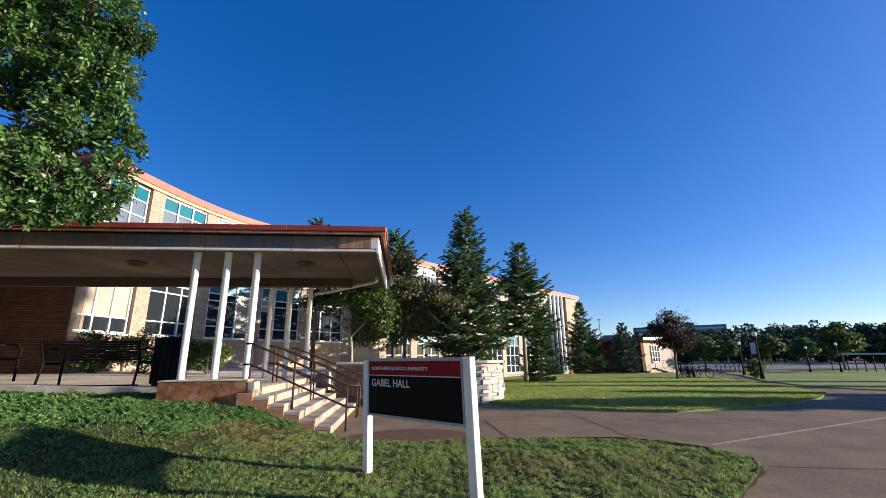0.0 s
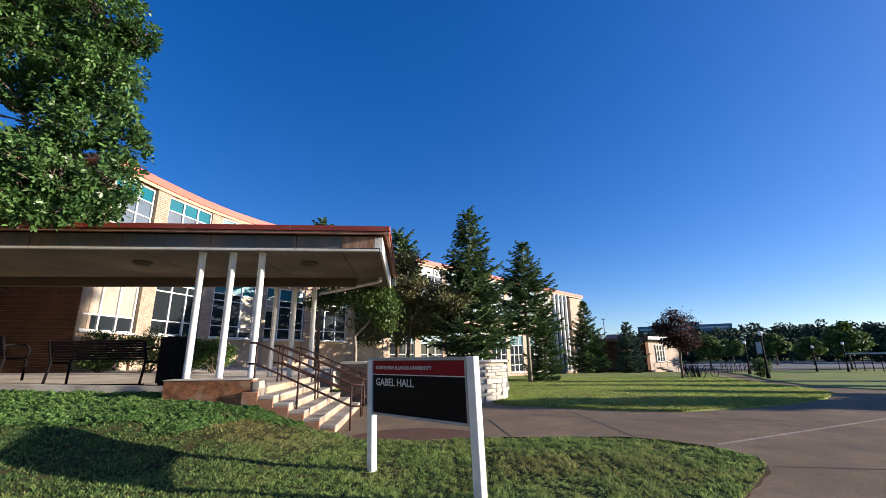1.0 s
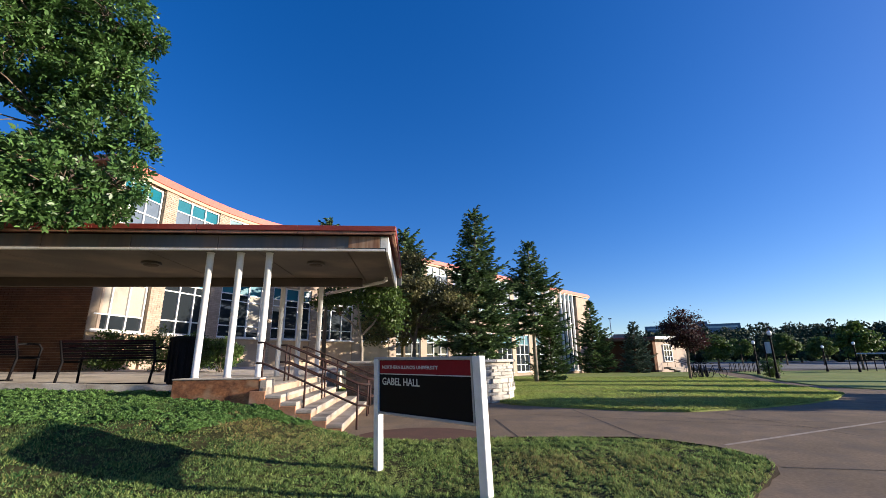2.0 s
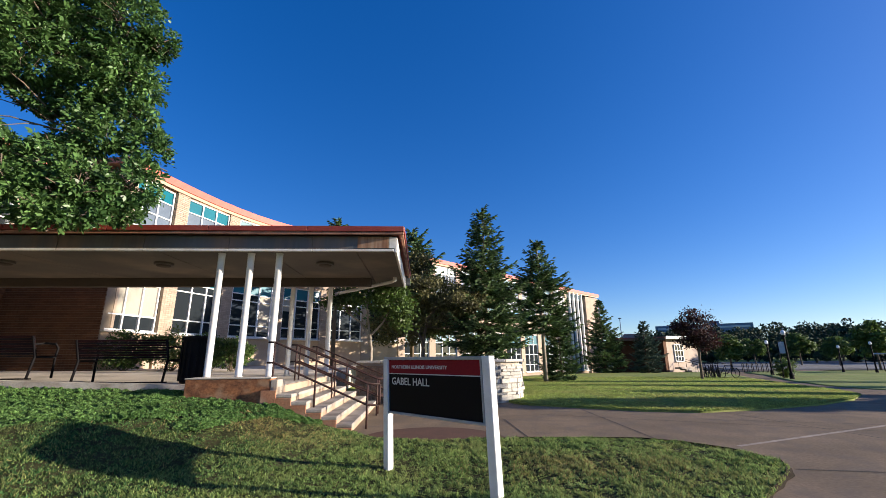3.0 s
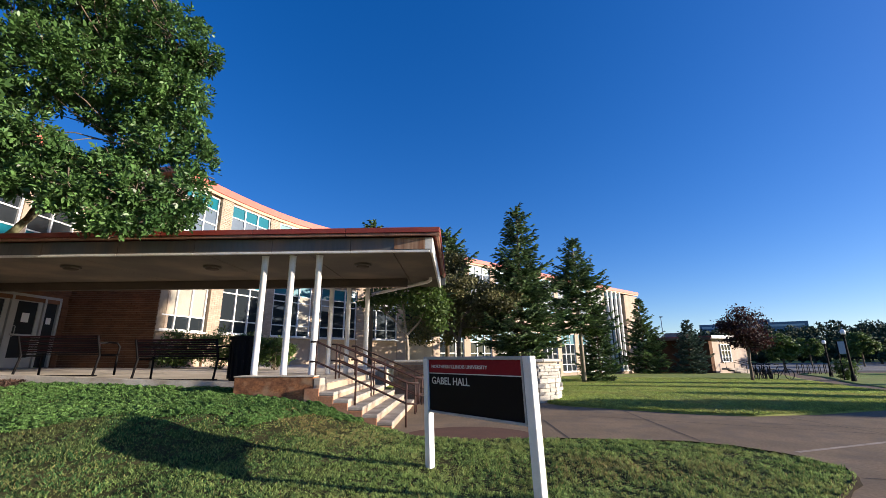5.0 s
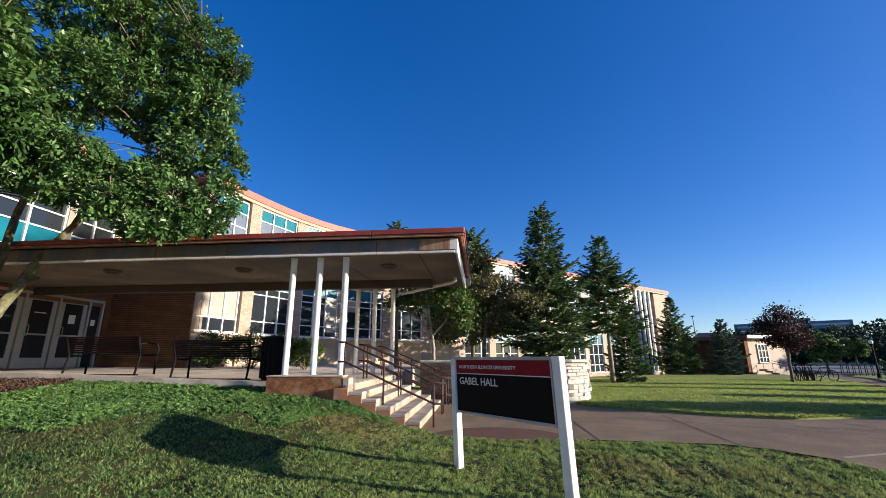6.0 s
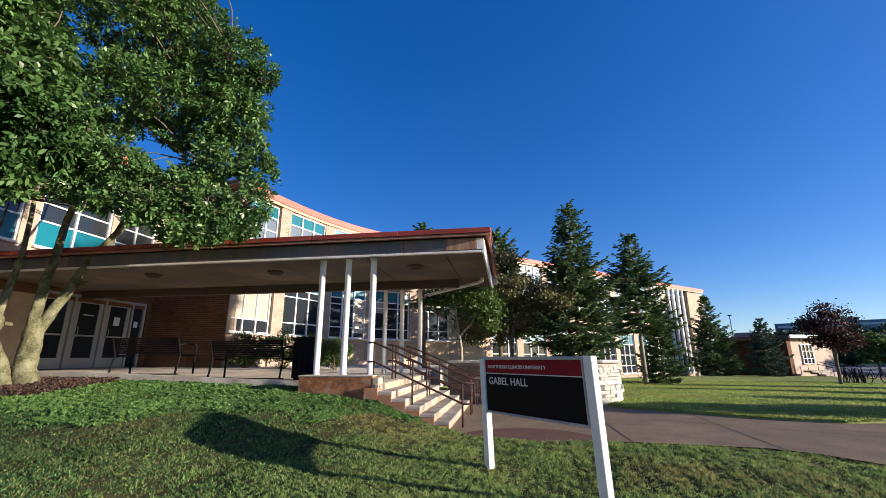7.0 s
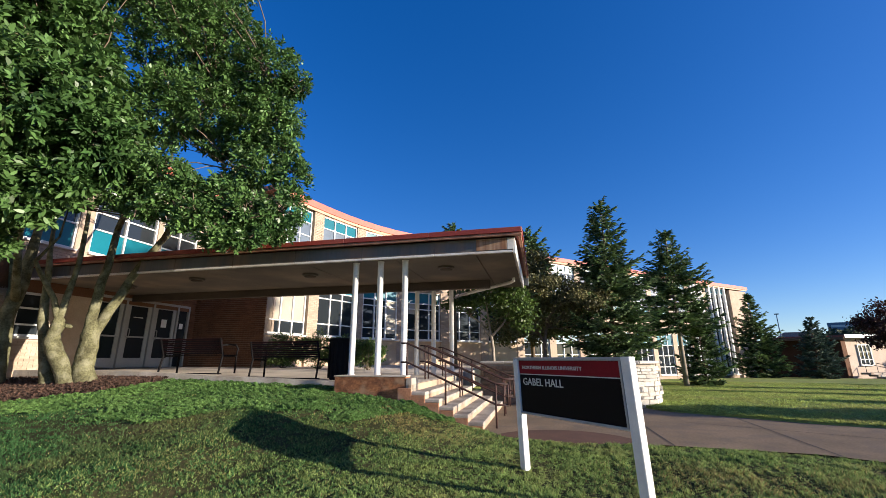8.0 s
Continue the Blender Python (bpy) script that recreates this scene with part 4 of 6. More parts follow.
# ---- benches and bin ----
def bench(m):
    """A slatted metal bench seen from behind: bent tube legs, a slatted back and seat."""
    b = new("bench")
    b.matrix_basis = m
    W = 1.72
    for s in (-1, 1):
        x = s * (W / 2 - 0.03)
        part("back_leg", tube([(x, -0.22, 0), (x, -0.13, 0.42), (x, -0.26, 0.80)], 0.022, 8), M_BLACKM, b, smooth=True)
        part("front_leg", tube([(x, 0.33, 0), (x, 0.33, 0.40), (x, -0.12, 0.41)], 0.022, 8), M_BLACKM, b, smooth=True)
        if s:
            part("armrest", tube([(x, -0.21, 0.64), (x, 0.05, 0.67), (x, 0.28, 0.66), (x, 0.36, 0.58), (x, 0.33, 0.40)], 0.020, 8), M_BLACKM, b, smooth=True)
    for i in range(8):
        z = 0.47 + 0.045 * i
        part("back_slat", box(0, -0.145 - 0.016 * i, z, W, 0.014, 0.037, 0.003), M_MAROON if i % 2 else M_BLACKM, b)
    for i in range(9):
        part("seat_slat", box(0, -0.10 + 0.052 * i, 0.425, W, 0.034, 0.012, 0.003), M_BLACKM, b)
    # thin black strip along the line of the back feet
    part("base_bar", box(0, -0.22, 0.012, W + 0.10, 0.05, 0.024, 0.004), M_BLACKM, b)
    return tagged(b, "dark slatted metal bench standing on the terrace edge", "bench", "benches on the terrace")


for l in (5.37, 7.84):
    p = cd(l, 0.78)
    bench(Matrix.Translation((p.x, p.y, terrace_z(p.x))) @ Matrix.Rotation(radians(TH), 4, "Z"))

bin_ = base("litter_bin", *cd(4.05, 0.72, 0.745), TH)
part("body", tube([(0, 0, 0.02), (0, 0, 0.05), (0, 0, 0.80), (0, 0, 0.83)], [0.20, 0.235, 0.26, 0.26], 16), M_BLACKM, bin_)
for i in range(16):
    a = 2 * math.pi * i / 16
    part("slat", box(0.262 * math.cos(a), 0.262 * math.sin(a), 0.44, 0.02, 0.05, 0.72, 0.004, Matrix.Translation((0.262 * math.cos(a), 0.262 * math.sin(a), 0)) @ Matrix.Rotation(a, 4, "Z") @ Matrix.Translation((-0.262 * math.cos(a), -0.262 * math.sin(a), 0))), M_BLACKM, bin_)
part("lid", tube([(0, 0, 0.83), (0, 0, 0.88), (0, 0, 0.91)], [0.285, 0.285, 0.20], 16), M_BLACKM, bin_)
tagged(bin_, "black slatted litter bin beside the columns", "bin")


# ---- low stone planter wall behind the stairs ----
stonewall = new("stone_planter_wall")
SW = [(-3.35, 12.05), (-2.2, 12.1), (-1.0, 12.0), (0.2, 11.9), (0.75, 12.0), (1.15, 12.35), (1.35, 12.9), (1.3, 13.8)]
SWL = [0.0]
for a, b in zip(SW, SW[1:]):
    SWL.append(SWL[-1] + (Vector(b) - Vector(a)).length)


def on_stone(s):
    k = max(0, min(len(SW) - 2, int(np.searchsorted(SWL, s, side="right")) - 1))
    a, b = Vector(SW[k]), Vector(SW[k + 1])
    d = (b - a).normalized()
    return a + d * (s - SWL[k]), d


core = bmesh.new()
n_c = 30
prev = None
for i in range(n_c + 1):
    p, dd = on_stone(SWL[-1] * i / n_c * 0.9999)
    nn = Vector((-dd.y, dd.x))
    row = [core.verts.new((q.x, q.y, z)) for q, z in ((p + nn * 0.02, -0.2), (p + nn * 0.02, 1.08), (p + nn * 0.40, 1.08), (p + nn * 0.40, -0.2))]
    if prev:
        for k in range(3):
            core.faces.new((prev[k], row[k], row[k + 1], prev[k + 1]))
    prev = row
part("core", core, M_STONEGAP, stonewall, "dark mortar core")
rs = random.Random(5)
stone_meshes, shade_brown_stones = [], []
for k in range(9):
    sb = box(0, 0, 0, 1, 1, 1)
    for v in sb.verts:
        v.co.x += rs.uniform(-0.04, 0.04)
        v.co.z += rs.uniform(-0.05, 0.05)
        v.co.y += rs.uniform(-0.03, 0.03)
    bmesh.ops.bevel(sb, geom=sb.edges[:], offset=0.045, segments=1, affect="EDGES")
    sm = bpy.data.meshes.new("stone")
    sb.to_mesh(sm)
    sb.free()
    sm.materials.append(M_STONE)
    stone_meshes.append(sm)
    sm2 = sm.copy()
    sm2.materials.clear()
    sm2.materials.append(M_STONEB)
    shade_brown_stones.append(sm2)
z = 0.0
count = 0
while z < 1.0:
    hgt = rs.choice((0.075, 0.10, 0.13))
    if z + hgt > 1.0:
        hgt = 1.01 - z
    s = rs.uniform(-0.2, 0.0)
    while s < SWL[-1]:
        ln = rs.uniform(0.16, 0.42)
        a, b = max(s, 0), min(s + ln, SWL[-1])
        if b - a > 0.06:
            p, dd = on_stone((a + b) / 2)
            # stones on the left get the colour with shade in it
            ob = new("stone", rs.choice(shade_brown_stones if p.x < -0.4 else stone_meshes))
            ob.parent = stonewall
            ob.matrix_basis = Matrix.Translation((p.x, p.y, z + hgt / 2 - 0.02)) @ Matrix.Rotation(math.atan2(dd.y, dd.x), 4, "Z") @ Matrix.Diagonal((b - a - 0.012, 0.10 + rs.uniform(0, 0.016), hgt - 0.008, 1))
            count += 1
        s += ln
    z += hgt
s = 0.0
while s < SWL[-1] - 0.1:
    ln = min(0.7, SWL[-1] - s)
    p, dd = on_stone(s + ln / 2)
    cap = part("coping", box(0, 0.17, 1.09, ln - 0.01, 0.50, 0.07, 0.012), M_STONE, stonewall)
    cap.matrix_basis = Matrix.Translation((p.x, p.y, 0)) @ Matrix.Rotation(math.atan2(dd.y, dd.x), 4, "Z")
    s += ln
tagged(stonewall, "low pale limestone planter wall with a rounded corner", "wall")
tagged(part("planter_soil", prism([(p[0], p[1] + 0.38) for p in SW[:6]] + [(1.0, 15.5), (-3.6, 16.0)], -0.2, 0.98), M_MULCH), "bare planter soil behind the stone wall", "soil", kind="structure")
# ---- plants ----
def unit(v):
    return v / np.maximum(np.linalg.norm(v, axis=1, keepdims=True), 1e-9)


def leaves(name, centres, length, width, mat, parent, rng, up=0.5, outward=None, along_=None, label=""):
    """Many single leaves, each a folded four-cornered blade, round the given places."""
    n = len(centres)
    d = rng.normal(size=(n, 3))
    d = unit(d) if along_ is None else along_
    nor = rng.normal(size=(n, 3)) * 0.8
    nor[:, 2] += up * 2
    if outward is not None:
        nor += outward
    nor = unit(nor)
    side = unit(np.cross(d, nor))
    sz = rng.uniform(0.65, 1.25, size=(n, 1))
    L, W = length * sz, width * sz
    lift = unit(np.cross(side, d)) * W * 0.25
    v = np.empty((n, 6, 3))
    v[:, 0] = centres - d * L * 0.5
    v[:, 1] = centres - d * L * 0.18 + side * W * 0.46 + lift
    v[:, 2] = centres + d * L * 0.20 + side * W * 0.42 + lift * 0.8
    v[:, 3] = centres + d * L * 0.5 - lift * 0.6
    v[:, 4] = centres + d * L * 0.20 - side * W * 0.42 + lift * 0.8
    v[:, 5] = centres - d * L * 0.18 - side * W * 0.46 + lift
    f = np.arange(n * 6).reshape(n, 6)
    return raw(name, v.reshape(-1, 3), f, mat, parent, label)


def limb(a, b, r0, r1, rng, bend=0.12, n=6):
    a, b = np.array(a, float), np.array(b, float)
    L = np.linalg.norm(b - a)
    o = rng.normal(size=3) * bend * L
    pts, rad = [], []
    for i in range(n + 1):
        t = i / n
        pts.append(tuple(a + (b - a) * t + o * math.sin(math.pi * t) + (rng.normal(size=3) * 0.012 * L if 0 < i < n else 0)))
        rad.append(r0 + (r1 - r0) * t)
    return pts, rad


def crown_points(rng, lobes, n_clump, per, spread_r):
    """Leaf places in clumps that lie mostly in the outer shell of the lobes."""
    vol = np.array([l[1][0] * l[1][1] * l[1][2] for l in lobes])
    vol = vol ** 0.6
    pick = rng.choice(len(lobes), size=n_clump, p=vol / vol.sum())
    cl = []
    for k in pick:
        c, r = lobes[k]
        d = rng.normal(size=3)
        d /= np.linalg.norm(d)
        cl.append(np.array(c) + d * np.array(r) * rng.uniform(0.25, 1.0) ** 0.45)
    cl = np.array(cl)
    sc = spread_r * rng.uniform(0.6, 1.3, size=(n_clump, 1, 1))
    pts = cl[:, None, :] + rng.normal(size=(n_clump, per, 3)) * sc * np.array([1, 1, 0.5])
    return cl, pts.reshape(-1, 3)


def shoots(rng, lobes, n_shoot, per, reach):
    """Leafy shoots over the lobes: the shoots' tips, and the places and directions of the leaves that spring from them."""
    area = np.array([l[1][0] * l[1][2] for l in lobes]) ** 0.9
    pick = rng.choice(len(lobes), size=n_shoot, p=area / area.sum())
    ctr = np.array([l[0] for l in lobes])[pick]
    rad = np.array([l[1] for l in lobes])[pick]
    out = unit(rng.normal(size=(n_shoot, 3)))
    tip = ctr + out * rad * (rng.uniform(0.35, 1.0, size=(n_shoot, 1)) ** 0.5) * rng.uniform(0.9, 1.12, size=(n_shoot, 1))
    axis = unit(out * 0.8 + rng.normal(size=(n_shoot, 3)) * 0.45 + np.array([0, 0, 0.25]))
    side = unit(np.cross(axis, rng.normal(size=(n_shoot, 3))))
    other = np.cross(axis, side)
    s = np.linspace(0.0, 1.0, per)[None, :, None]
    a = (np.arange(per) * 2.4)[None, :, None] + rng.uniform(0, 6.28, size=(n_shoot, 1, 1))
    ring = side[:, None] * np.cos(a) + other[:, None] * np.sin(a)
    length = reach * rng.uniform(0.7, 1.3, size=(n_shoot, 1, 1))
    d = ring * (1.15 - 0.7 * s) + axis[:, None] * (0.25 + 0.9 * s) + rng.normal(size=(n_shoot, per, 3)) * 0.18
    d[:, :, 2] -= 0.30
    pts = tip[:, None] - axis[:, None] * length * (1 - s) + d * 0.06
    return tip, unit(tip - ctr + rng.normal(size=tip.shape) * 0.1), pts.reshape(-1, 3), unit(d.reshape(-1, 3))


def broadleaf(name, pos, stems, lobes, n_clump, per, spread_r, leaf, mat, bark, seed, label, twigs=60, stem_r=0.16, shoot=0):
    rng = np.random.default_rng(seed)
    t = new(name)
    t.matrix_basis = Matrix.Translation(pos)
    for s in stems:
        bm = bmesh.new()
        pts, rad = s
        fine, fr = [], []
        for (a, ra), (b, rb) in zip(zip(pts, rad), zip(pts[1:], rad[1:])):
            for i in range(4):
                q = i / 4
                w = 0.03 * ra
                fine.append(tuple(np.array(a) * (1 - q) + np.array(b) * q + rng.normal(size=3) * w * (1 if (i or fine) else 0)))
                fr.append((ra * (1 - q) + rb * q) * rng.uniform(0.975, 1.025))
        fine.append(pts[-1])
        fr.append(rad[-1])
        add_tube(bm, fine, fr, 10)
        part("trunk", bm, bark, t, smooth=True)
    way = None
    if shoot:
        cl, axis, pts, way = shoots(rng, lobes, n_clump, per, spread_r)
    else:
        cl, pts = crown_points(rng, lobes, n_clump, per, spread_r)
    tips = [np.array(p) for s in stems for p in s[0][-2:]]
    high = max(p[2] for p in tips)
    tips = [p for p in tips if p[2] > 0.5 * high]
    bm = bmesh.new()
    for c in cl[rng.choice(len(cl), size=min(twigs, len(cl)), replace=False)]:
        d = [np.linalg.norm(c - tip) + 3 * max(0, tip[2] - c[2]) for tip in tips]
        a = tips[int(np.argmin(d))]
        p, r = limb(a, c, stem_r * (0.12 if shoot else 0.24), 0.005, rng, 0.05 if shoot else 0.12)
        add_tube(bm, p, r, 5, caps=False)
    if shoot:
        for k in rng.choice(len(cl), size=shoot, replace=False):
            root = cl[k] - axis[k] * rng.uniform(0.25, 0.6) + rng.normal(size=3) * 0.08
            add_tube(bm, [tuple(root), tuple((root + cl[k]) / 2 + rng.normal(size=3) * 0.03), tuple(cl[k])], [0.014, 0.009, 0.004], 4, caps=False)
    br = part("branch_work", bm, M_BARKD, t, smooth=True)
    tagged(br, kind="stuff")
    ctr = np.mean([np.array(l[0]) for l in lobes], axis=0)
    cr = leaves("crown", pts, leaf[0], leaf[1], mat, t, rng, up=0.45, outward=unit(pts - ctr) * 0.8, along_=way)
    tagged(cr, kind="stuff")
    return tagged(t, label, "tree")


TREE = (-11.0, 6.35, 0.0)


def lobe(az, d, z, r, rz_, foot=TREE):
    """A part of the crown, by bearing and distance from the walk, its height, width and half height."""
    return ((d * math.sin(radians(az)) - foot[0], d * math.cos(radians(az)) - foot[1], z), (r, r, rz_))


def stem(*rows):
    """A stem from rows of x, y, z and radius."""
    return [r[:3] for r in rows], [r[3] for r in rows]


broadleaf("broadleaf_tree", TREE,
          [stem((0.03, 0.03, 0.60, 0.30), (0.0, 0.0, 0.80, 0.235), (-0.03, -0.05, 1.05, 0.205), (-0.02, -0.03, 1.42, 0.195), (-0.02, -0.04, 1.75, 0.18), (-0.02, -0.03, 1.98, 0.155), (-0.02, -0.02, 2.12, 0.08)),
           stem((-0.03, -0.06, 1.70, 0.11), (-0.05, -0.07, 2.19, 0.112), (-0.03, -0.04, 2.58, 0.106), (-0.02, -0.04, 2.91, 0.10), (-0.07, 0.07, 3.42, 0.085), (-0.15, 0.14, 3.87, 0.08), (-0.22, 0.21, 4.33, 0.075), (-0.37, 0.36, 4.77, 0.07), (-0.62, 0.53, 5.58, 0.06), (-0.96, 0.74, 6.74, 0.045), (-1.0, 0.8, 8.6, 0.025)),
           stem((0.0, 0.0, 1.72, 0.12), (0.09, 0.16, 2.27, 0.112), (0.18, 0.31, 2.68, 0.104), (0.27, 0.46, 3.19, 0.098), (0.47, 0.6, 3.7, 0.086), (0.75, 0.67, 4.09, 0.072), (1.03, 0.75, 4.43, 0.065), (1.37, 0.93, 4.75, 0.055), (1.71, 1.12, 5.32, 0.046), (2.05, 1.49, 6.23, 0.035), (2.6, 1.6, 7.4, 0.02)),
           stem((0.75, 0.67, 4.09, 0.05), (1.5, 0.4, 4.6, 0.042), (2.4, 0.3, 5.0, 0.034), (3.4, 0.4, 5.5, 0.022), (4.1, 0.7, 5.7, 0.012)),
           stem((-0.22, 0.21, 4.33, 0.06), (0.6, 0.0, 5.4, 0.05), (1.7, -0.1, 6.6, 0.04), (2.9, 0.1, 7.4, 0.03), (3.9, 0.5, 7.8, 0.015)),
           stem((-0.13, -0.2, 0.60, 0.22), (-0.15, -0.25, 0.75, 0.175), (-0.19, -0.31, 0.94, 0.16), (-0.28, -0.46, 1.30, 0.166), (-0.35, -0.58, 1.60, 0.158), (-0.34, -0.57, 1.76, 0.122), (-0.32, -0.54, 1.93, 0.132), (-0.32, -0.54, 2.06, 0.11), (-0.33, -0.55, 2.16, 0.06)),
           stem((-0.25, -0.44, 1.95, 0.05), (-0.20, -0.36, 1.93, 0.045), (-0.185, -0.33, 1.93, 0.02)),
           stem((-0.33, -0.55, 2.05, 0.068), (-0.40, -0.68, 2.52, 0.058), (-0.51, -0.86, 2.88, 0.052), (-0.59, -1.0, 3.17, 0.046), (-0.63, -1.06, 3.33, 0.042), (-0.58, -0.97, 3.53, 0.033), (-0.52, -0.87, 3.78, 0.028), (-0.48, -0.81, 3.93, 0.022), (-0.2, -0.9, 4.6, 0.012)),
           stem((-0.32, -0.55, 2.05, 0.08), (-0.31, -0.52, 2.41, 0.073), (-0.29, -0.49, 2.73, 0.068), (-0.27, -0.46, 3.06, 0.06), (-0.26, -0.44, 3.39, 0.054), (-0.26, -0.44, 3.87, 0.05), (-0.44, -0.35, 4.34, 0.046), (-0.63, -0.28, 4.97, 0.04), (-0.83, -0.22, 5.63, 0.03), (-0.9, -0.2, 7.0, 0.018)),
           stem((-0.60, -0.34, 0.65, 0.15), (-0.64, -0.40, 0.94, 0.12), (-0.72, -0.53, 1.67, 0.105), (-0.72, -0.63, 2.03, 0.10), (-0.75, -0.67, 2.54, 0.078), (-0.77, -0.7, 3.05, 0.066), (-0.89, -0.72, 3.72, 0.05), (-1.2, -0.7, 5.4, 0.02))],
          [lobe(-46.2, 9.8, 8.04, 0.81, 0.81), lobe(-42.9, 9.6, 7.72, 0.42, 0.35), lobe(-52.8, 10.3, 8.9, 1.15, 1.05), lobe(-57.4, 10.7, 8.73, 1.30, 1.30), lobe(-57.0, 10.8, 11.2, 1.55, 1.5), lobe(-60.9, 11.1, 11.40, 1.83, 1.83),
           lobe(-44.8, 9.6, 6.66, 0.64, 0.60), lobe(-42.3, 9.2, 5.18, 0.47, 0.47), lobe(-43.0, 9.0, 4.30, 0.54, 0.50), lobe(-47.1, 8.9, 4.15, 0.50, 0.42), lobe(-47.0, 9.3, 5.22, 0.50, 0.46), lobe(-53.7, 10.2, 6.90, 0.93, 0.80), lobe(-57.8, 10.7, 6.83, 0.95, 0.90),
           lobe(-50.2, 9.2, 4.49, 0.48, 0.40), lobe(-56.8, 9.9, 5.02, 0.60, 0.50), lobe(-53.7, 9.4, 4.60, 0.42, 0.36), lobe(-58.7, 10.6, 5.05, 0.55, 0.50), lobe(-48.2, 9.8, 6.39, 0.55, 0.50), lobe(-54.2, 9.2, 3.80, 0.30, 0.22), lobe(-61.5, 11.0, 5.9, 0.8, 0.8), lobe(-49.5, 10.6, 5.3, 0.5, 0.35), lobe(-44.0, 9.5, 5.95, 0.45, 0.40), lobe(-46.2, 9.9, 7.2, 0.6, 0.5), lobe(-50.5, 10.4, 7.6, 0.8, 0.6), lobe(-51.8, 9.0, 4.0, 0.36, 0.26), lobe(-49.0, 8.9, 3.85, 0.34, 0.26), lobe(-55.5, 9.5, 4.3, 0.45, 0.34), lobe(-57.5, 9.6, 4.05, 0.35, 0.28), lobe(-60.0, 10.4, 4.4, 0.5, 0.35), lobe(-46.6, 8.9, 3.62, 0.46, 0.26), lobe(-43.6, 9.0, 3.78, 0.42, 0.28), lobe(-50.3, 9.0, 3.56, 0.44, 0.26), lobe(-53.2, 9.1, 3.95, 0.40, 0.30), lobe(-48.6, 8.8, 3.46, 0.36, 0.2), lobe(-51.5, 10.3, 6.0, 0.45, 0.28), lobe(-47.8, 9.8, 5.8, 0.42, 0.3)],
          6200, 15, 0.20, (0.104, 0.045), M_LEAF, M_BARK, 11, "large multi-stemmed green tree in a mulch bed by the terrace", twigs=70, shoot=700)
TREE2 = (-13.4, 5.85, 0.0)
broadleaf("broadleaf_tree", TREE2,
          [stem((0, 0, 0.6, 0.27), (0.03, 0, 1.0, 0.22), (0.05, 0, 1.5, 0.19), (-0.08, 0, 2.2, 0.17), (0.05, 0.1, 3.0, 0.14), (0.4, 0, 4.6, 0.08), (0.8, -0.3, 7.0, 0.04)),
           stem((0.0, 0, 1.9, 0.13), (-0.5, 0.2, 3.0, 0.10), (-0.8, 0, 4.6, 0.06)),
           stem((0.05, 0.05, 2.6, 0.09), (1.0, -0.6, 3.9, 0.07), (2.2, -1.2, 4.8, 0.05), (3.4, -1.6, 5.5, 0.03))],
          [lobe(-68.2, 10.7, 7.7, 1.10, 1.10, TREE2), lobe(-69.8, 10.2, 5.88, 1.15, 1.15, TREE2), lobe(-63.8, 10.0, 5.65, 0.78, 0.80, TREE2), lobe(-61.4, 10.0, 4.96, 0.47, 0.50, TREE2), lobe(-65.0, 10.2, 4.49, 0.60, 0.55, TREE2), lobe(-67.4, 10.6, 4.05, 0.60, 0.50, TREE2), lobe(-71.3, 11.0, 8.84, 1.6, 1.6, TREE2), lobe(-74.4, 10.7, 6.2, 1.35, 1.35, TREE2), lobe(-72.9, 10.7, 4.36, 0.92, 0.9, TREE2), lobe(-65.2, 10.2, 6.8, 0.68, 0.66, TREE2), lobe(-69.5, 11.8, 3.5, 0.55, 0.5, TREE2), lobe(-64.5, 10.6, 10.6, 1.5, 1.3, TREE2), lobe(-66.5, 11.4, 5.4, 1.0, 1.0, TREE2)],
          3700, 15, 0.26, (0.165, 0.064), M_LEAF, M_BARK, 12, "second green tree with a pale trunk beside the doors", twigs=90, shoot=600)

# mulch bed round the trunks
BED = ((-16, -12.5, -10.6, -9.55, -9.3), (2.3, 3.7, 4.6, 5.6, 6.6))
rb = random.Random(3)
bx0, bx1 = -16.0, -9.3
V, F = [], []
nx_, ny_ = 50, 26
for i in range(nx_ + 1):
    x = bx0 + (bx1 - bx0) * i / nx_
    lo = interp(x, *BED)
    hi = min(lawn_hi(x) - 0.01, 99)
    for j in range(ny_ + 1):
        y = lo + (hi - lo) * j / ny_
        edge = min(1.0, 4.0 * min(j / ny_, 1 - j / ny_, 1 - i / nx_))
        V.append((x, y, lawn_z(x, y) + 0.05 * edge + 0.02 * rb.random() * edge))
for i in range(nx_):
    for j in range(ny_):
        p = i * (ny_ + 1) + j
        F.append((p, p + ny_ + 1, p + ny_ + 2, p + 1))
tagged(raw("mulch_bed", V, F, M_MULCH), "brown bark mulch bed round the tree trunks", "mulch", kind="structure")
rng = np.random.default_rng(8)
n = 9000
cx = rng.uniform(-15.5, -9.35, n)
lo = np.interp(cx, *BED)
hi = np.interp(cx, *LAWN_HI)
cy = lo + (hi - lo) * rng.uniform(0, 1, n)
cz = np.array([lawn_z(a, b) for a, b in zip(cx, cy)]) + 0.06
ob = leaves("mulch_chips", np.stack([cx, cy, cz], 1), 0.075, 0.03, M_MULCH, None, rng, up=0.8)
tagged(ob, "loose shredded bark chips", "mulch", kind="stuff")


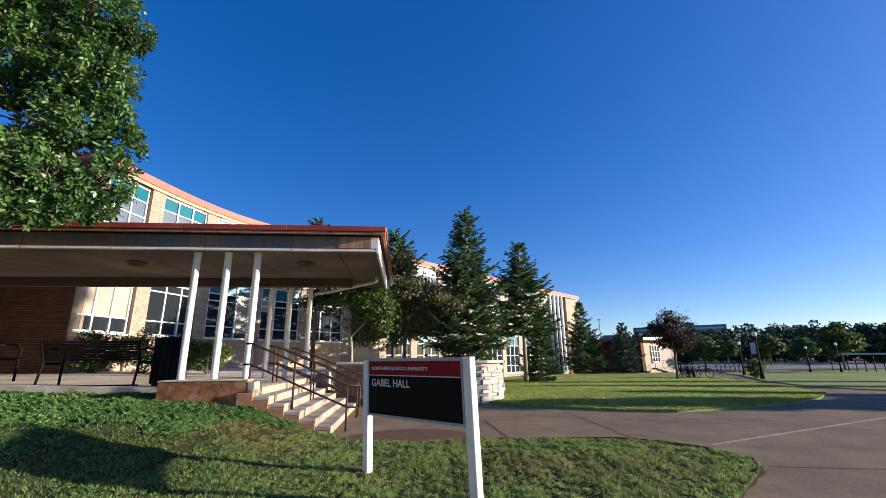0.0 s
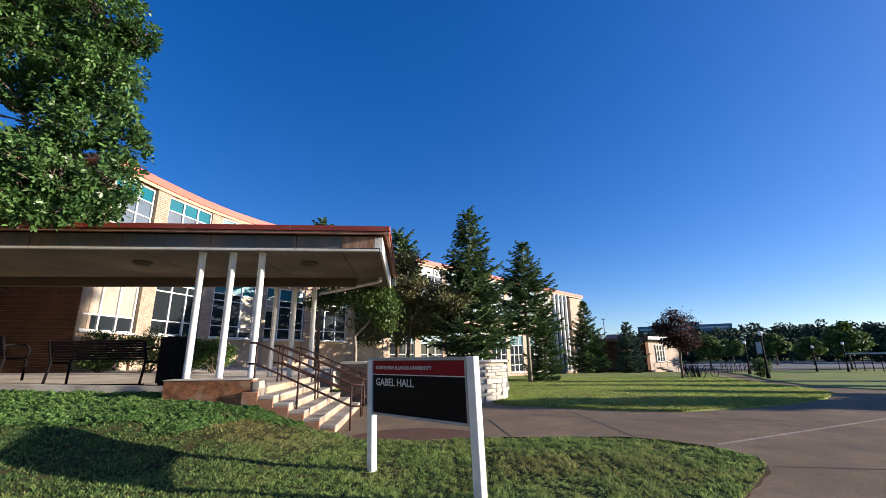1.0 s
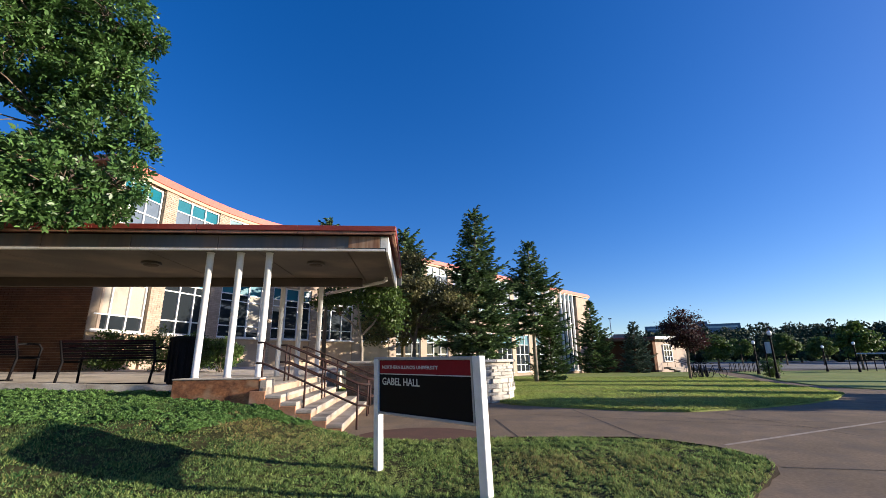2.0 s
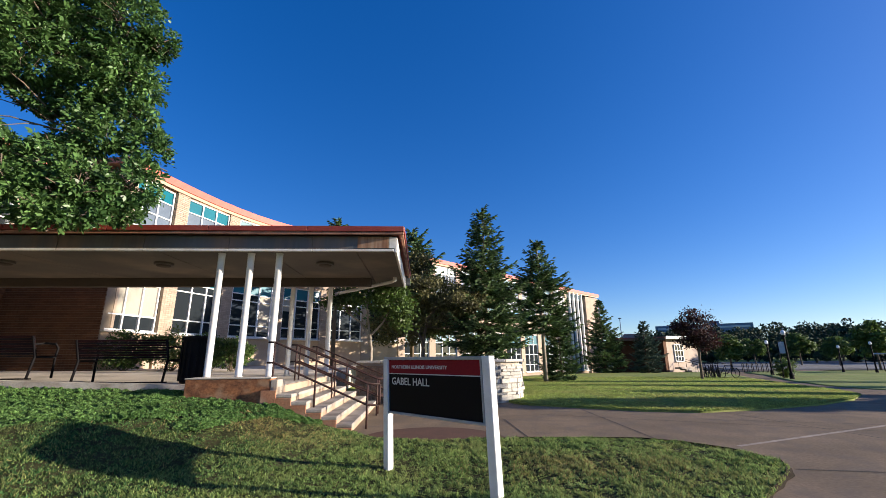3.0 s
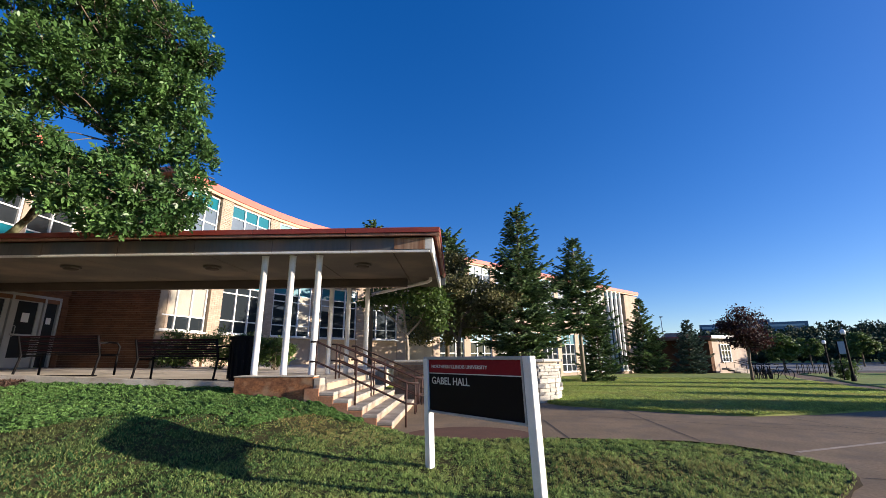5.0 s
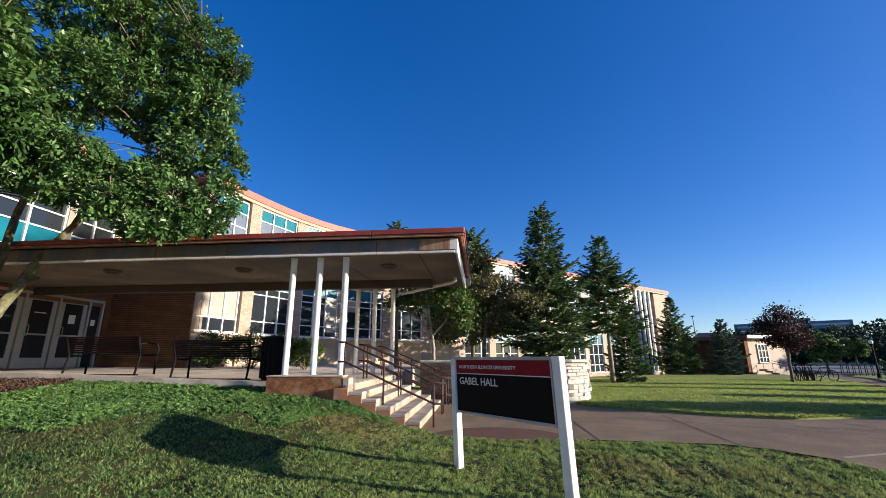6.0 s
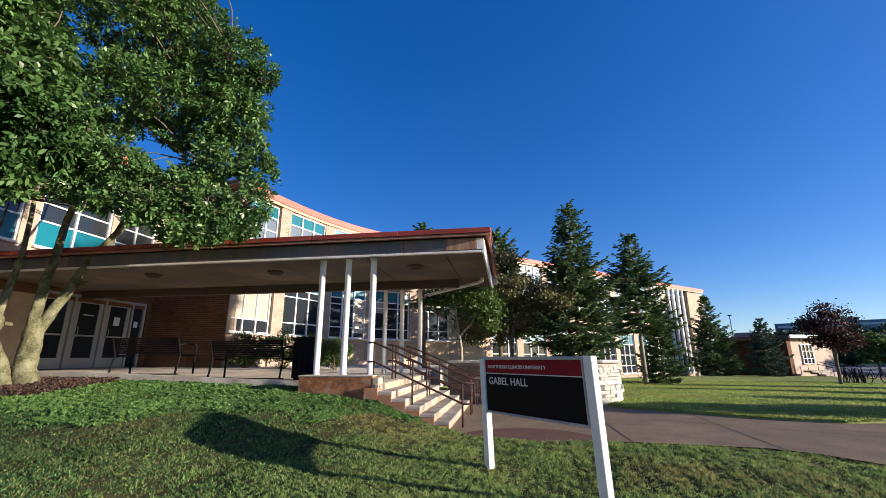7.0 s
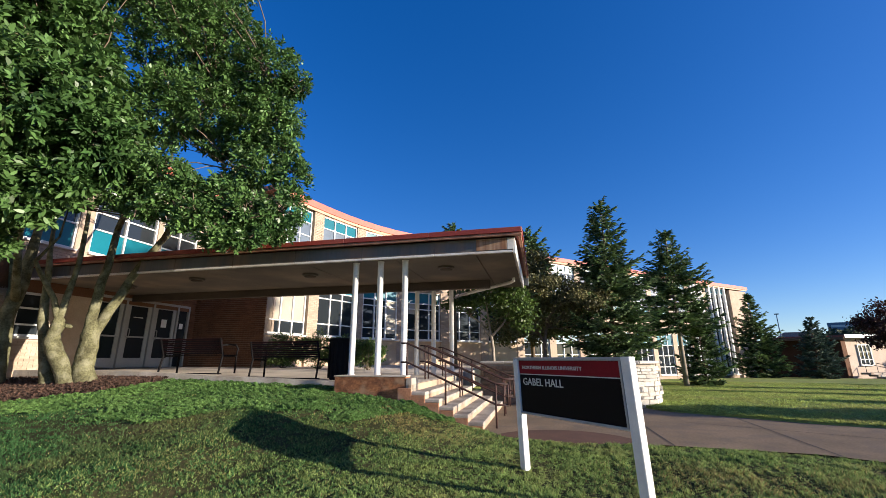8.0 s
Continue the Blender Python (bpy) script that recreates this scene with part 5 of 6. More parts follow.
def spruce_mesh(parent, height, radius, z0, rng, mat, gap, dense, q_len):
    """Tiers of branches round a leader, sagging low down and rising towards the top; each branch carries side twigs clad in needles."""
    C, D = [], []
    bm = bmesh.new()
    z = z0
    while z < height - 0.25:
        t = (z - z0) / (height - z0)
        R = radius * ((1 - t) ** 0.82) * (0.62 + 0.38 * min(1.0, t * 6)) + 0.10
        nb = 5 + int(rng.integers(0, 3)) + (2 if t < 0.6 else 0)
        a0 = rng.uniform(0, 6.28)
        for b in range(nb):
            a = a0 + 6.283 * b / nb + rng.normal() * 0.22
            r = R * rng.uniform(0.62, 1.0) if rng.uniform() > 0.22 else R * rng.uniform(1.0, 1.22)
            out = np.array([math.cos(a), math.sin(a), 0.0])
            lat = np.array([-out[1], out[0], 0.0])
            zb = z + rng.normal() * gap * 0.3
            rise = 0.75 * t ** 1.3 - 0.34 * (1 - t)
            tipup = 0.30 * (1 - t) + 0.05

            def on(q):
                return out * r * q + np.array([0, 0, zb + r * (rise * q + tipup * q ** 3)])
            add_tube(bm, [tuple(on(q)) for q in (0.0, 0.4, 0.75, 0.98)], [0.012 + 0.012 * r, 0.008 + 0.007 * r, 0.007, 0.003], 4, caps=False)
            steps = max(4, int(r / (q_len * 0.55) * dense))
            for k in range(steps):
                q = 0.10 + 0.90 * (k + rng.uniform(0, 1)) / steps
                p = on(q)
                for sd in (-1, 1):
                    tw = (0.42 * r * (1.02 - q) ** 0.8 + 0.35 * q_len) * rng.uniform(0.6, 1.15)
                    dirn = unit((out * 0.75 + lat * sd * 0.8 + np.array([0, 0, rng.uniform(-0.30, 0.12)]))[None])[0]
                    m = max(1, int(round(tw / (q_len * 0.62))))
                    s = ((np.arange(m) + 0.5) / m)[:, None]
                    C.append(p[None] + dirn[None] * tw * s + np.array([[0, 0, -0.14]]) * tw * s ** 2 + rng.normal(size=(m, 3)) * 0.02)
                    D.append(dirn[None] + rng.normal(size=(m, 3)) * 0.16)
                C.append(p[None] + rng.normal(size=(1, 3)) * 0.015)
                D.append((out + np.array([0, 0, rise + 3 * tipup * q * q]))[None] + rng.normal(size=(1, 3)) * 0.1)
        z += gap * rng.uniform(0.75, 1.25) * (1.0 - 0.35 * t)
    # the leader: a spike with short side shoots
    m = 34
    zz = height - 0.55 * rng.uniform(0, 1, size=m) ** 1.3
    aa = rng.uniform(0, 6.28, size=m)
    rr = 0.01 + 0.10 * (height - zz)
    C.append(np.stack([rr * np.cos(aa), rr * np.sin(aa), zz], 1))
    D.append(np.stack([np.cos(aa), np.sin(aa), 1.6 + 0 * aa], 1))
    C, D = np.concatenate(C), unit(np.concatenate(D))
    n = len(C)
    nor = rng.normal(size=(n, 3)) * 0.5
    nor[:, 2] += 1.0
    side = unit(np.cross(D, nor))
    up = np.cross(side, D)
    sz = rng.uniform(0.75, 1.25, size=(n, 1))
    L, W = q_len * sz, q_len * 0.17 * sz
    tri = np.empty((2, n, 4, 3))
    for k, w in enumerate((side, up)):      # two crossed blades make one bristly shoot
        tri[k, :, 0] = C - D * L * 0.55
        tri[k, :, 1] = C - D * L * 0.05 + w * W
        tri[k, :, 2] = C + D * L * 0.62
        tri[k, :, 3] = C - D * L * 0.05 - w * W
    tagged(raw("crown", tri.reshape(-1, 3), np.arange(2 * n * 4).reshape(2 * n, 4), mat, parent), kind="stuff")
    add_tube(bm, [(0, 0, -0.1), (0, 0, height * 0.5), (0, 0, height)], [0.13 * height / 8, 0.07 * height / 8, 0.008], 8)
    return bm


def spruce(x, y, height, radius, z0, seed, mat=None, gap=0.30, dense=1.0, bark=None, label="dark green spruce tree", zg=None, q_len=0.16):
    t = new("spruce_tree")
    zg = walk_z(x, y) if zg is None else zg
    t.matrix_basis = Matrix.Translation((x, y, zg))
    rng = np.random.default_rng(seed)
    bm = spruce_mesh(t, height, radius, z0, rng, mat or M_NEEDLE, gap, dense, q_len)
    part("trunk", bm, bark or M_BARKD, t, smooth=True)
    return tagged(t, label, "tree", "spruce trees")


spruce(0.55, 18.0, 7.85, 2.45, 1.5, 21, gap=0.27, q_len=0.17, label="tall dark green spruce behind the stone wall")
spruce(3.97, 24.7, 8.15, 2.55, 2.9, 22, gap=0.30, q_len=0.20, bark=M_BARKL, label="tall dark spruce with a bare pale lower trunk")
spruce(5.1, 25.9, 4.3, 1.5, 0.15, 23, gap=0.24, q_len=0.20, label="small dense spruce beside a taller one")
spruce(13.0, 44.1, 7.2, 2.5, 0.35, 24, gap=0.33, q_len=0.27, label="broad dark spruce at the end of the building")
spruce(17.2, 44.3, 5.0, 2.1, 0.25, 25, mat=M_NEEDLEB, gap=0.30, q_len=0.26, label="blue-grey spruce before the low wing")
spruce(-6.15, 18.3, 6.75, 1.5, 3.9, 26, gap=0.36, q_len=0.22, zg=0.8, label="dark spruce rising behind the canopy")
spruce(-3.06, 21.0, 7.65, 3.2, 2.6, 27, gap=0.32, q_len=0.20, zg=0.0, label="dark spreading spruce near the building")

broadleaf("small_tree", (-3.15, 12.9, 0.95),
          [([(0, 0, 0), (0.0, 0, 0.5), (-0.05, 0, 0.95)], [0.055, 0.05, 0.045]), ([(-0.05, 0, 0.9), (-0.4, 0.1, 1.35), (-0.75, 0.1, 1.6)], [0.04, 0.03, 0.02]), ([(-0.05, 0, 0.9), (-0.15, 0.1, 1.45), (-0.2, 0.1, 1.9)], [0.035, 0.03, 0.02]), ([(-0.05, 0, 0.9), (0.35, 0, 1.3), (0.5, 0, 1.6)], [0.035, 0.03, 0.02])],
          [((0.0, 0, 2.25), (1.15, 0.9, 0.42)), ((0.85, -0.2, 1.45), (0.35, 0.4, 0.42)), ((-0.95, 0, 2.0), (0.6, 0.6, 0.40)), ((0.6, 0, 1.9), (0.6, 0.6, 0.30))], 110, 42, 0.15, (0.125, 0.066), M_LEAF2, M_BARKL, 31, "small green tree with a forked pale trunk in the planter", twigs=30, stem_r=0.07)
broadleaf("small_tree", (-2.07, 17.3, 0.9),
          [([(0, 0, 0), (0, 0, 0.8), (0.1, 0, 1.5)], [0.09, 0.08, 0.06]), ([(0, 0, 0.9), (-0.5, 0.1, 1.8), (-0.8, 0, 2.4)], [0.055, 0.04, 0.02])],
          [((0.1, 0, 3.05), (1.75, 1.3, 0.58)), ((1.5, -0.1, 2.5), (1.4, 1.1, 0.40)), ((-0.8, 0.3, 3.6), (1.2, 0.95, 0.58)), ((0.35, 0.5, 2.0), (1.5, 0.95, 0.7)), ((-0.5, 0.2, 4.3), (0.8, 0.7, 0.46)), ((-0.95, 0.6, 1.7), (1.4, 0.7, 1.0))], 330, 78, 0.20, (0.11, 0.058), M_LEAFO, M_BARKD, 32, "bronze-olive leaved small tree beside the canopy corner", twigs=60, stem_r=0.09)
broadleaf("red_tree", (14.0, 27.9, walk_z(14.0, 27.9)),
          [([(0, 0, 0), (0, 0, 1.0), (0.1, 0, 2.0), (0.1, 0, 3.2)], [0.09, 0.075, 0.06, 0.03])],
          [((0.1, 0, 3.0), (1.05, 1.0, 0.8)), ((0.55, 0, 2.2), (0.8, 0.8, 0.5)), ((-0.85, 0, 3.2), (0.6, 0.6, 0.4)), ((-0.1, 0, 3.95), (0.6, 0.6, 0.45)), ((0.8, 0.1, 3.5), (0.5, 0.5, 0.4)), ((-0.4, 0, 2.3), (0.6, 0.6, 0.35))], 105, 42, 0.20, (0.15, 0.085), M_LEAFR, M_BARKD, 33, "dark red leaved tree on the lawn", twigs=50, stem_r=0.1)


def shrub(x, y, z, r, h, mat, seed, label):
    rng = np.random.default_rng(seed)
    s = new("shrub")
    s.matrix_basis = Matrix.Translation((x, y, z))
    bm = bmesh.new()
    for i in range(7):
        a = rng.uniform(0, 6.28)
        p, rr = limb((0.05 * math.cos(a), 0.05 * math.sin(a), -0.05), (0.7 * r * math.cos(a), 0.7 * r * math.sin(a), h * 0.75), 0.018, 0.005, rng)
        add_tube(bm, p, rr, 5, caps=False)
    tagged(part("stems", bm, M_BARKD, s), kind="stuff")
    cl, pts = crown_points(rng, [((0, 0, h * 0.52), (r, r * 0.8, h * 0.48))], 70, 50, 0.11)
    pts[:, 2] = np.maximum(pts[:, 2], 0.02)
    tagged(leaves("foliage", pts, 0.085, 0.045, mat, s, rng, outward=unit(pts - np.array([0, 0, h * 0.4]))), kind="stuff")
    return tagged(s, label, "shrub", "shrubs under the windows")


for k, (l, dd, r, h, mm_) in enumerate(((8.9, 6.0, 0.8, 1.15, M_LEAF2), (7.6, 6.2, 0.85, 1.25, M_LEAF2), (6.6, 6.4, 0.85, 1.2, M_LEAF2), (5.85, 6.7, 0.55, 1.1, M_LEAF2))):
    p = cd(l, dd)
    shrub(p.x, p.y, terrace_z(p.x) - 0.01, r, h, mm_, 40 + k, "leafy green shrub below the windows")
# ---- far side: low wing, annex, lamps, bicycles, woods ----
wing = new("low_wing")
A = Vector((20.4, 47.6, 0))
WL = Vector((15.6, 49.8, 0))
d = A - WL
mw = Matrix.Translation((WL.x, WL.y, -0.75)) @ Matrix.Rotation(math.atan2(d.y, d.x), 4, "Z")
wing.matrix_basis = mw
part("wall", box(d.length / 2, 1.5, 1.75, d.length, 3.0, 3.5), M_WINGBRICK, wing)
part("roof", box(d.length / 2, 0.9, 3.62, d.length + 0.5, 4.4, 0.20, 0.02), M_ROOFRED, wing)
part("roof_edge", box(d.length / 2, -1.33, 3.53, d.length + 0.5, 0.05, 0.28, 0.01), M_BEAM, wing)
tagged(wing, "single-storey brown brick wing in shade", "building")
annex = new("annex")
annex.matrix_basis = Matrix.Translation((20.4, 47.6, -0.75)) @ Matrix.Rotation(radians(32), 4, "Z")
part("wall", box(3.2, 2.6, 1.8, 5.6, 5.0, 3.6), M_ANNEX, annex)
part("corner_pier", box(0.2, 0.3, 1.8, 0.5, 0.6, 3.6), M_BRICKR, annex)
part("roof", box(2.8, 2.3, 3.72, 6.6, 6.0, 0.26, 0.02), M_BEAM, annex)
part("roof_edge", box(2.8, -0.72, 3.70, 6.6, 0.05, 0.30, 0.01), M_WHITE, annex)
window_unit(annex, Matrix.Translation((2.5, 0.0, 0)), 1.5, 1.2, 3.0, 3, 0.0, 0.0, depth=0.05)
for i in range(4):
    part("step", box(1.4 + 0.3 * i, -1.2 - 0.35 * i, 0.55 - 0.15 * i, 2.6, 0.7, 0.16, 0.01), M_STEP, annex)
for x in (0.6, 1.9, 3.0):
    part("stair_rail", tube([(x, -1.0, 0.6), (x, -1.0, 1.4), (x + 0.9, -2.4, 0.9), (x + 0.9, -2.4, 0.0)], 0.03, 6), M_BLACKM, annex)
tagged(annex, "small tan brick annex lit by the sun", "building")


def lamp(x, y, h, group=True):
    o = new("street_lamp")
    o.matrix_basis = Matrix.Translation((x, y, walk_z(x, y)))
    part("base", tube([(0, 0, 0), (0, 0, 0.35), (0, 0, 0.42)], [0.13, 0.11, 0.06], 10), M_BLACKM, o)
    part("pole", tube([(0, 0, 0.4), (0, 0, h - 0.35)], [0.07, 0.05], 8), M_BLACKM, o)
    part("collar", tube([(0, 0, h - 0.40), (0, 0, h - 0.30)], [0.10, 0.12], 10), M_BLACKM, o)
    part("globe", tube([(0, 0, h - 0.32), (0, 0, h - 0.26), (0, 0, h - 0.13), (0, 0, h - 0.03), (0, 0, h)], [0.07, 0.105, 0.13, 0.09, 0.03], 14), M_LAMP, o, "white globe", smooth=True)
    return tagged(o, "black post lamp with a white globe", "lamp", "post lamps")


def polar(az, d):
    return d * math.sin(radians(az)), d * math.cos(radians(az))


for az, dd_, h in ((34.60, 34.0, 2.95), (33.05, 44.0, 2.75), (38.6, 60.0, 2.7), (40.9, 60.0, 3.0)):
    x, y = polar(az, dd_)
    lamp(x, y, h)
x, y = polar(34.15, 36.0)
ban = new("banner_sign")
ban.matrix_basis = Matrix.Translation((x - 0.15, y, walk_z(x, y))) @ Matrix.Rotation(radians(-30), 4, "Z")
part("post", tube([(0, 0, 0), (0, 0, 2.3)], 0.03, 6), M_BLACKM, ban)
part("panel", box(0.25, 0, 1.95, 0.42, 0.03, 0.75, 0.005), M_PALEBAND, ban, "faded blue-grey banner")
tagged(ban, "blue-grey banner on a post by the path", "banner")
x, y = polar(34.2, 36.5)
s_ = shrub(x, y, walk_z(x, y), 0.6, 1.25, M_LEAF2, 60, "round green shrub at the foot of a lamp")


def bicycle(x, y, rz):
    o = new("bicycle")
    o.matrix_basis = Matrix.Translation((x, y, walk_z(x, y) + 0.33)) @ Matrix.Rotation(radians(rz), 4, "Z")
    for xx in (-0.52, 0.52):
        w = part("wheel", tube([(xx + 0.31 * math.cos(a), 0, 0.31 * math.sin(a)) for a in [2 * math.pi * k / 20 for k in range(21)]], 0.025, 6), M_RUBBER, o)
        part("spokes", tube([(xx, 0, -0.3), (xx, 0, 0.3)], 0.008, 4), M_BLACKM, w)
    part("frame", add_tube(add_tube(tube([(-0.52, 0, 0), (-0.2, 0, 0.48), (0.35, 0, 0.50), (0.52, 0, 0)], 0.02, 6), [(-0.2, 0, 0.48), (-0.08, 0, -0.05), (0.35, 0, 0.48)], 0.02, 6), [(-0.52, 0, 0), (-0.08, 0, -0.05)], 0.015, 6), M_BLACKM, o)
    part("handlebar", tube([(0.33, 0, 0.5), (0.32, 0, 0.66), (0.32, -0.25, 0.68)], 0.015, 6), M_BLACKM, o)
    part("saddle", box(-0.24, 0, 0.60, 0.26, 0.12, 0.06, 0.02), M_RUBBER, o)
    return tagged(o, "dark bicycle parked at a rack", "bicycle", "parked bicycles")


for k, (az, dd_, rz_) in enumerate(((29.2, 34.6, 12), (28.3, 34.9, 65), (28.0, 35.0, 80), (27.7, 35.0, 72), (27.3, 35.1, 85), (27.0, 35.2, 76))):
    x, y = polar(az, dd_)
    bicycle(x, y, rz_)
for k in range(9):
    x, y = polar(30.6 + 0.42 * k, 54)
    o = new("bike_rack")
    o.matrix_basis = Matrix.Translation((x, y, walk_z(x, y) + 0.03)) @ Matrix.Rotation(radians(40), 4, "Z")
    part("hoop", tube([(-0.2, 0, 0), (-0.2, 0, 0.75), (-0.1, 0, 0.88), (0.1, 0, 0.88), (0.2, 0, 0.75), (0.2, 0, 0)], 0.03, 6), M_BLACKM, o)
    tagged(o, "black metal bicycle hoop", "rack", "bicycle hoops")

shelter = new("shelter")
shelter.matrix_basis = Matrix.Identity(4)
xa, ya = polar(40.3, 66)
xb, yb = polar(44.6, 60)
for k in range(8):
    x, y = xa + (xb - xa) * k / 7, ya + (yb - ya) * k / 7
    part("post", tube([(x, y, walk_z(x, y) - 0.05), (x, y, walk_z(x, y) + 1.75)], 0.045, 6), M_BLACKM, shelter)
part("top_rail", tube([(xa, ya, walk_z(xa, ya) + 1.1), (xb, yb, walk_z(xb, yb) + 1.1)], 0.035, 6), M_BLACKM, shelter)
roof_ = part("roof", box(0, 0, 0, 5.2, 2.2, 0.14, 0.02), M_PALEBAND, shelter, "pale blue shelter roof")
roof_.matrix_basis = Matrix.Translation((xa * 0.32 + xb * 0.68, ya * 0.32 + yb * 0.68, walk_z(xa, ya) + 1.82)) @ Matrix.Rotation(math.atan2(yb - ya, xb - xa), 4, "Z")
tagged(shelter, "low open shelter on dark posts by the car park", "shelter")

tower = new("far_building")
x, y = polar(27.4, 420)
tower.matrix_basis = Matrix.Translation((x, y, -1.0)) @ Matrix.Rotation(radians(-28), 4, "Z")
part("wall", box(0, 0, 13, 70, 12, 26), M_FARWALL, tower)
for k in range(5):
    part("window_band", box(0, -6.05, 5 + 4.6 * k, 66, 0.2, 1.5), M_PALEBAND, tower, "pale cladding band")
part("roof_house", box(8, 0, 27.2, 9, 6, 2.6), M_FARWALL, tower)
tagged(tower, "distant office block above the trees, blue-grey with painted haze", "building")

house = new("far_house")
x, y = polar(20.2, 120)
house.matrix_basis = Matrix.Translation((x, y, -0.8)) @ Matrix.Rotation(radians(-20), 4, "Z")
part("wall", box(0, 0, 2.6, 9, 6, 5.2), M_WHITE, house)
rf = bmesh.new()
q = [rf.verts.new(v) for v in ((-5, -3.6, 5.1), (5, -3.6, 5.1), (5, 3.6, 5.1), (-5, 3.6, 5.1), (-2.5, 0, 7.2), (2.5, 0, 7.2))]
for f in ((0, 1, 5, 4), (1, 2, 5), (2, 3, 4, 5), (3, 0, 4), (3, 2, 1, 0)):
    rf.faces.new([q[i] for i in f])
part("roof", rf, M_EDGE, house)
tagged(house, "distant pale house with a dark roof", "house")

def tufts(name, centres, size, mat, parent, rng):
    """Four-cornered sprays of leaves, for crowns far off."""
    n = len(centres)
    d = unit(rng.normal(size=(n, 3)))
    nor = rng.normal(size=(n, 3))
    nor[:, 2] += 0.8
    side = unit(np.cross(d, nor))
    L = size * rng.uniform(0.6, 1.3, size=(n, 1))
    v = np.stack([centres - d * L * 0.5, centres + side * L * 0.34, centres + d * L * 0.5, centres - side * L * 0.34], 1)
    return raw(name, v.reshape(-1, 3), np.arange(n * 4).reshape(n, 4), mat, parent)


# far woods: rounded crowns in billows down to the ground, with trunks
rng = np.random.default_rng(70)
P, T = [], bmesh.new()
for k in range(118):
    front = k % 3 == 0
    az = 16.0 + 46.0 * ((k * 0.618) % 1.0)
    dd_ = rng.uniform(105, 140) if front else rng.uniform(160, 215)
    x, y = polar(az, dd_)
    el = interp(az, (16, 20, 25, 33, 36, 39, 45, 62), (1.8, 2.4, 3.2, 3.05, 3.0, 3.1, 2.95, 2.95)) * (rng.uniform(0.42, 0.66) if front else rng.uniform(0.78, 1.04))
    h = 2.0 + dd_ * math.tan(radians(el))
    r = h * rng.uniform(0.42, 0.62)
    for c in range(22):
        d_ = rng.normal(size=3)
        d_ /= np.linalg.norm(d_)
        c_ = np.array([x, y, -0.8 + h * 0.53]) + d_ * np.array([r, r, h * 0.42]) * rng.uniform(0.55, 1) ** 0.5
        q_ = rng.normal(size=(58, 3))
        P.append(c_[None] + unit(q_) * r * 0.27 * rng.uniform(0.4, 1, size=(58, 1)) ** 0.4)
    add_tube(T, [(x, y, -0.9), (x, y, h * 0.6)], [0.22, 0.10], 5, caps=False)
P = np.concatenate(P)
P[:, 2] = np.maximum(P[:, 2], -0.7)
woods = tufts("far_woods", P, 0.78, M_FARLEAF, None, rng)
tagged(woods, "dark green woods across the car park", "trees", kind="stuff")
tk = part("trunks", T, M_BARKD, woods)
tagged(tk, kind="stuff")
# nearer park trees
for k, (az, dd_, h, r) in enumerate(((35.6, 90, 5.4, 2.1), (38.5, 88, 4.6, 2.0), (41.2, 68, 5.6, 2.3), (29.6, 60, 4.3, 1.4), (31.8, 100, 5.2, 2.3))):
    x, y = polar(az, dd_)
    broadleaf("park_tree", (x, y, walk_z(x, y)), [([(0, 0, 0), (0, 0, h * 0.35), (0, 0, h * 0.7)], [0.12, 0.1, 0.05])],
              [((0, 0, h * 0.66), (r * 0.75, r * 0.75, h * 0.30)), ((r * 0.45, 0, h * 0.55), (r * 0.55, r * 0.6, h * 0.24)), ((-r * 0.45, 0.1, h * 0.52), (r * 0.55, r * 0.6, h * 0.22))], 110, 50, 0.24, (0.26, 0.17), M_LEAF2, M_BARKD, 80 + k, "round green tree by the car park", twigs=12, stem_r=0.1)
for az, dd_, h in ((18.7, 110, 10.5), (34.6, 130, 8.0)):
    x, y = polar(az, dd_)
    o = new("light_pole")
    o.matrix_basis = Matrix.Translation((x, y, -0.8))
    part("pole", tube([(0, 0, 0), (0, 0, h)], [0.14, 0.08], 6), M_FARWALL, o)
    part("head", box(0, 0, h, 0.7, 0.4, 0.2, 0.03), M_BLACKM, o)
    tagged(o, "tall parking lot light pole", "lamp")

# tall tree added out of view to keep low sun off the entrance
broadleaf("park_tree", (26.0, 11.6, walk_z(26.0, 11.6)), [([(0, 0, 0), (0.1, 0, 3.0), (0, 0.1, 6.0), (0.1, 0, 9.5)], [0.3, 0.25, 0.2, 0.08])],
          [((0, -1.0, 10.6), (2.4, 2.2, 2.0)), ((0.3, -0.2, 12.0), (1.7, 1.6, 1.4))], 200, 80, 0.35, (0.2, 0.12), M_LEAF2, M_BARKD, 89, "unseen tall tree added to shade the entrance", twigs=40, stem_r=0.2)
# trees past the edge of the view, whose long shadows lie on the lawns
for k, (x, y, h, r) in enumerate(((25.0, 11.4, 5.0, 1.15), (30.0, 14.7, 5.2, 0.35), (24.0, 13.2, 2.4, 1.2), (30.0, 19.2, 5.8, 0.7), (36.0, 24.0, 6.5, 0.5), (23.0, 11.6, 2.5, 2.0))):
    broadleaf("park_tree", (x, y, walk_z(x, y)), [([(0, 0, 0), (0, 0, h * 0.35), (0.1, 0, h * 0.75)], [0.12, 0.1, 0.05])],
              [((0, 0, h * 0.66), (r, r, h * 0.34))], 130, 50, 0.18, (0.21, 0.15), M_LEAF2, M_BARKD, 90 + k, "slim green tree beside the path", twigs=20, stem_r=0.12)
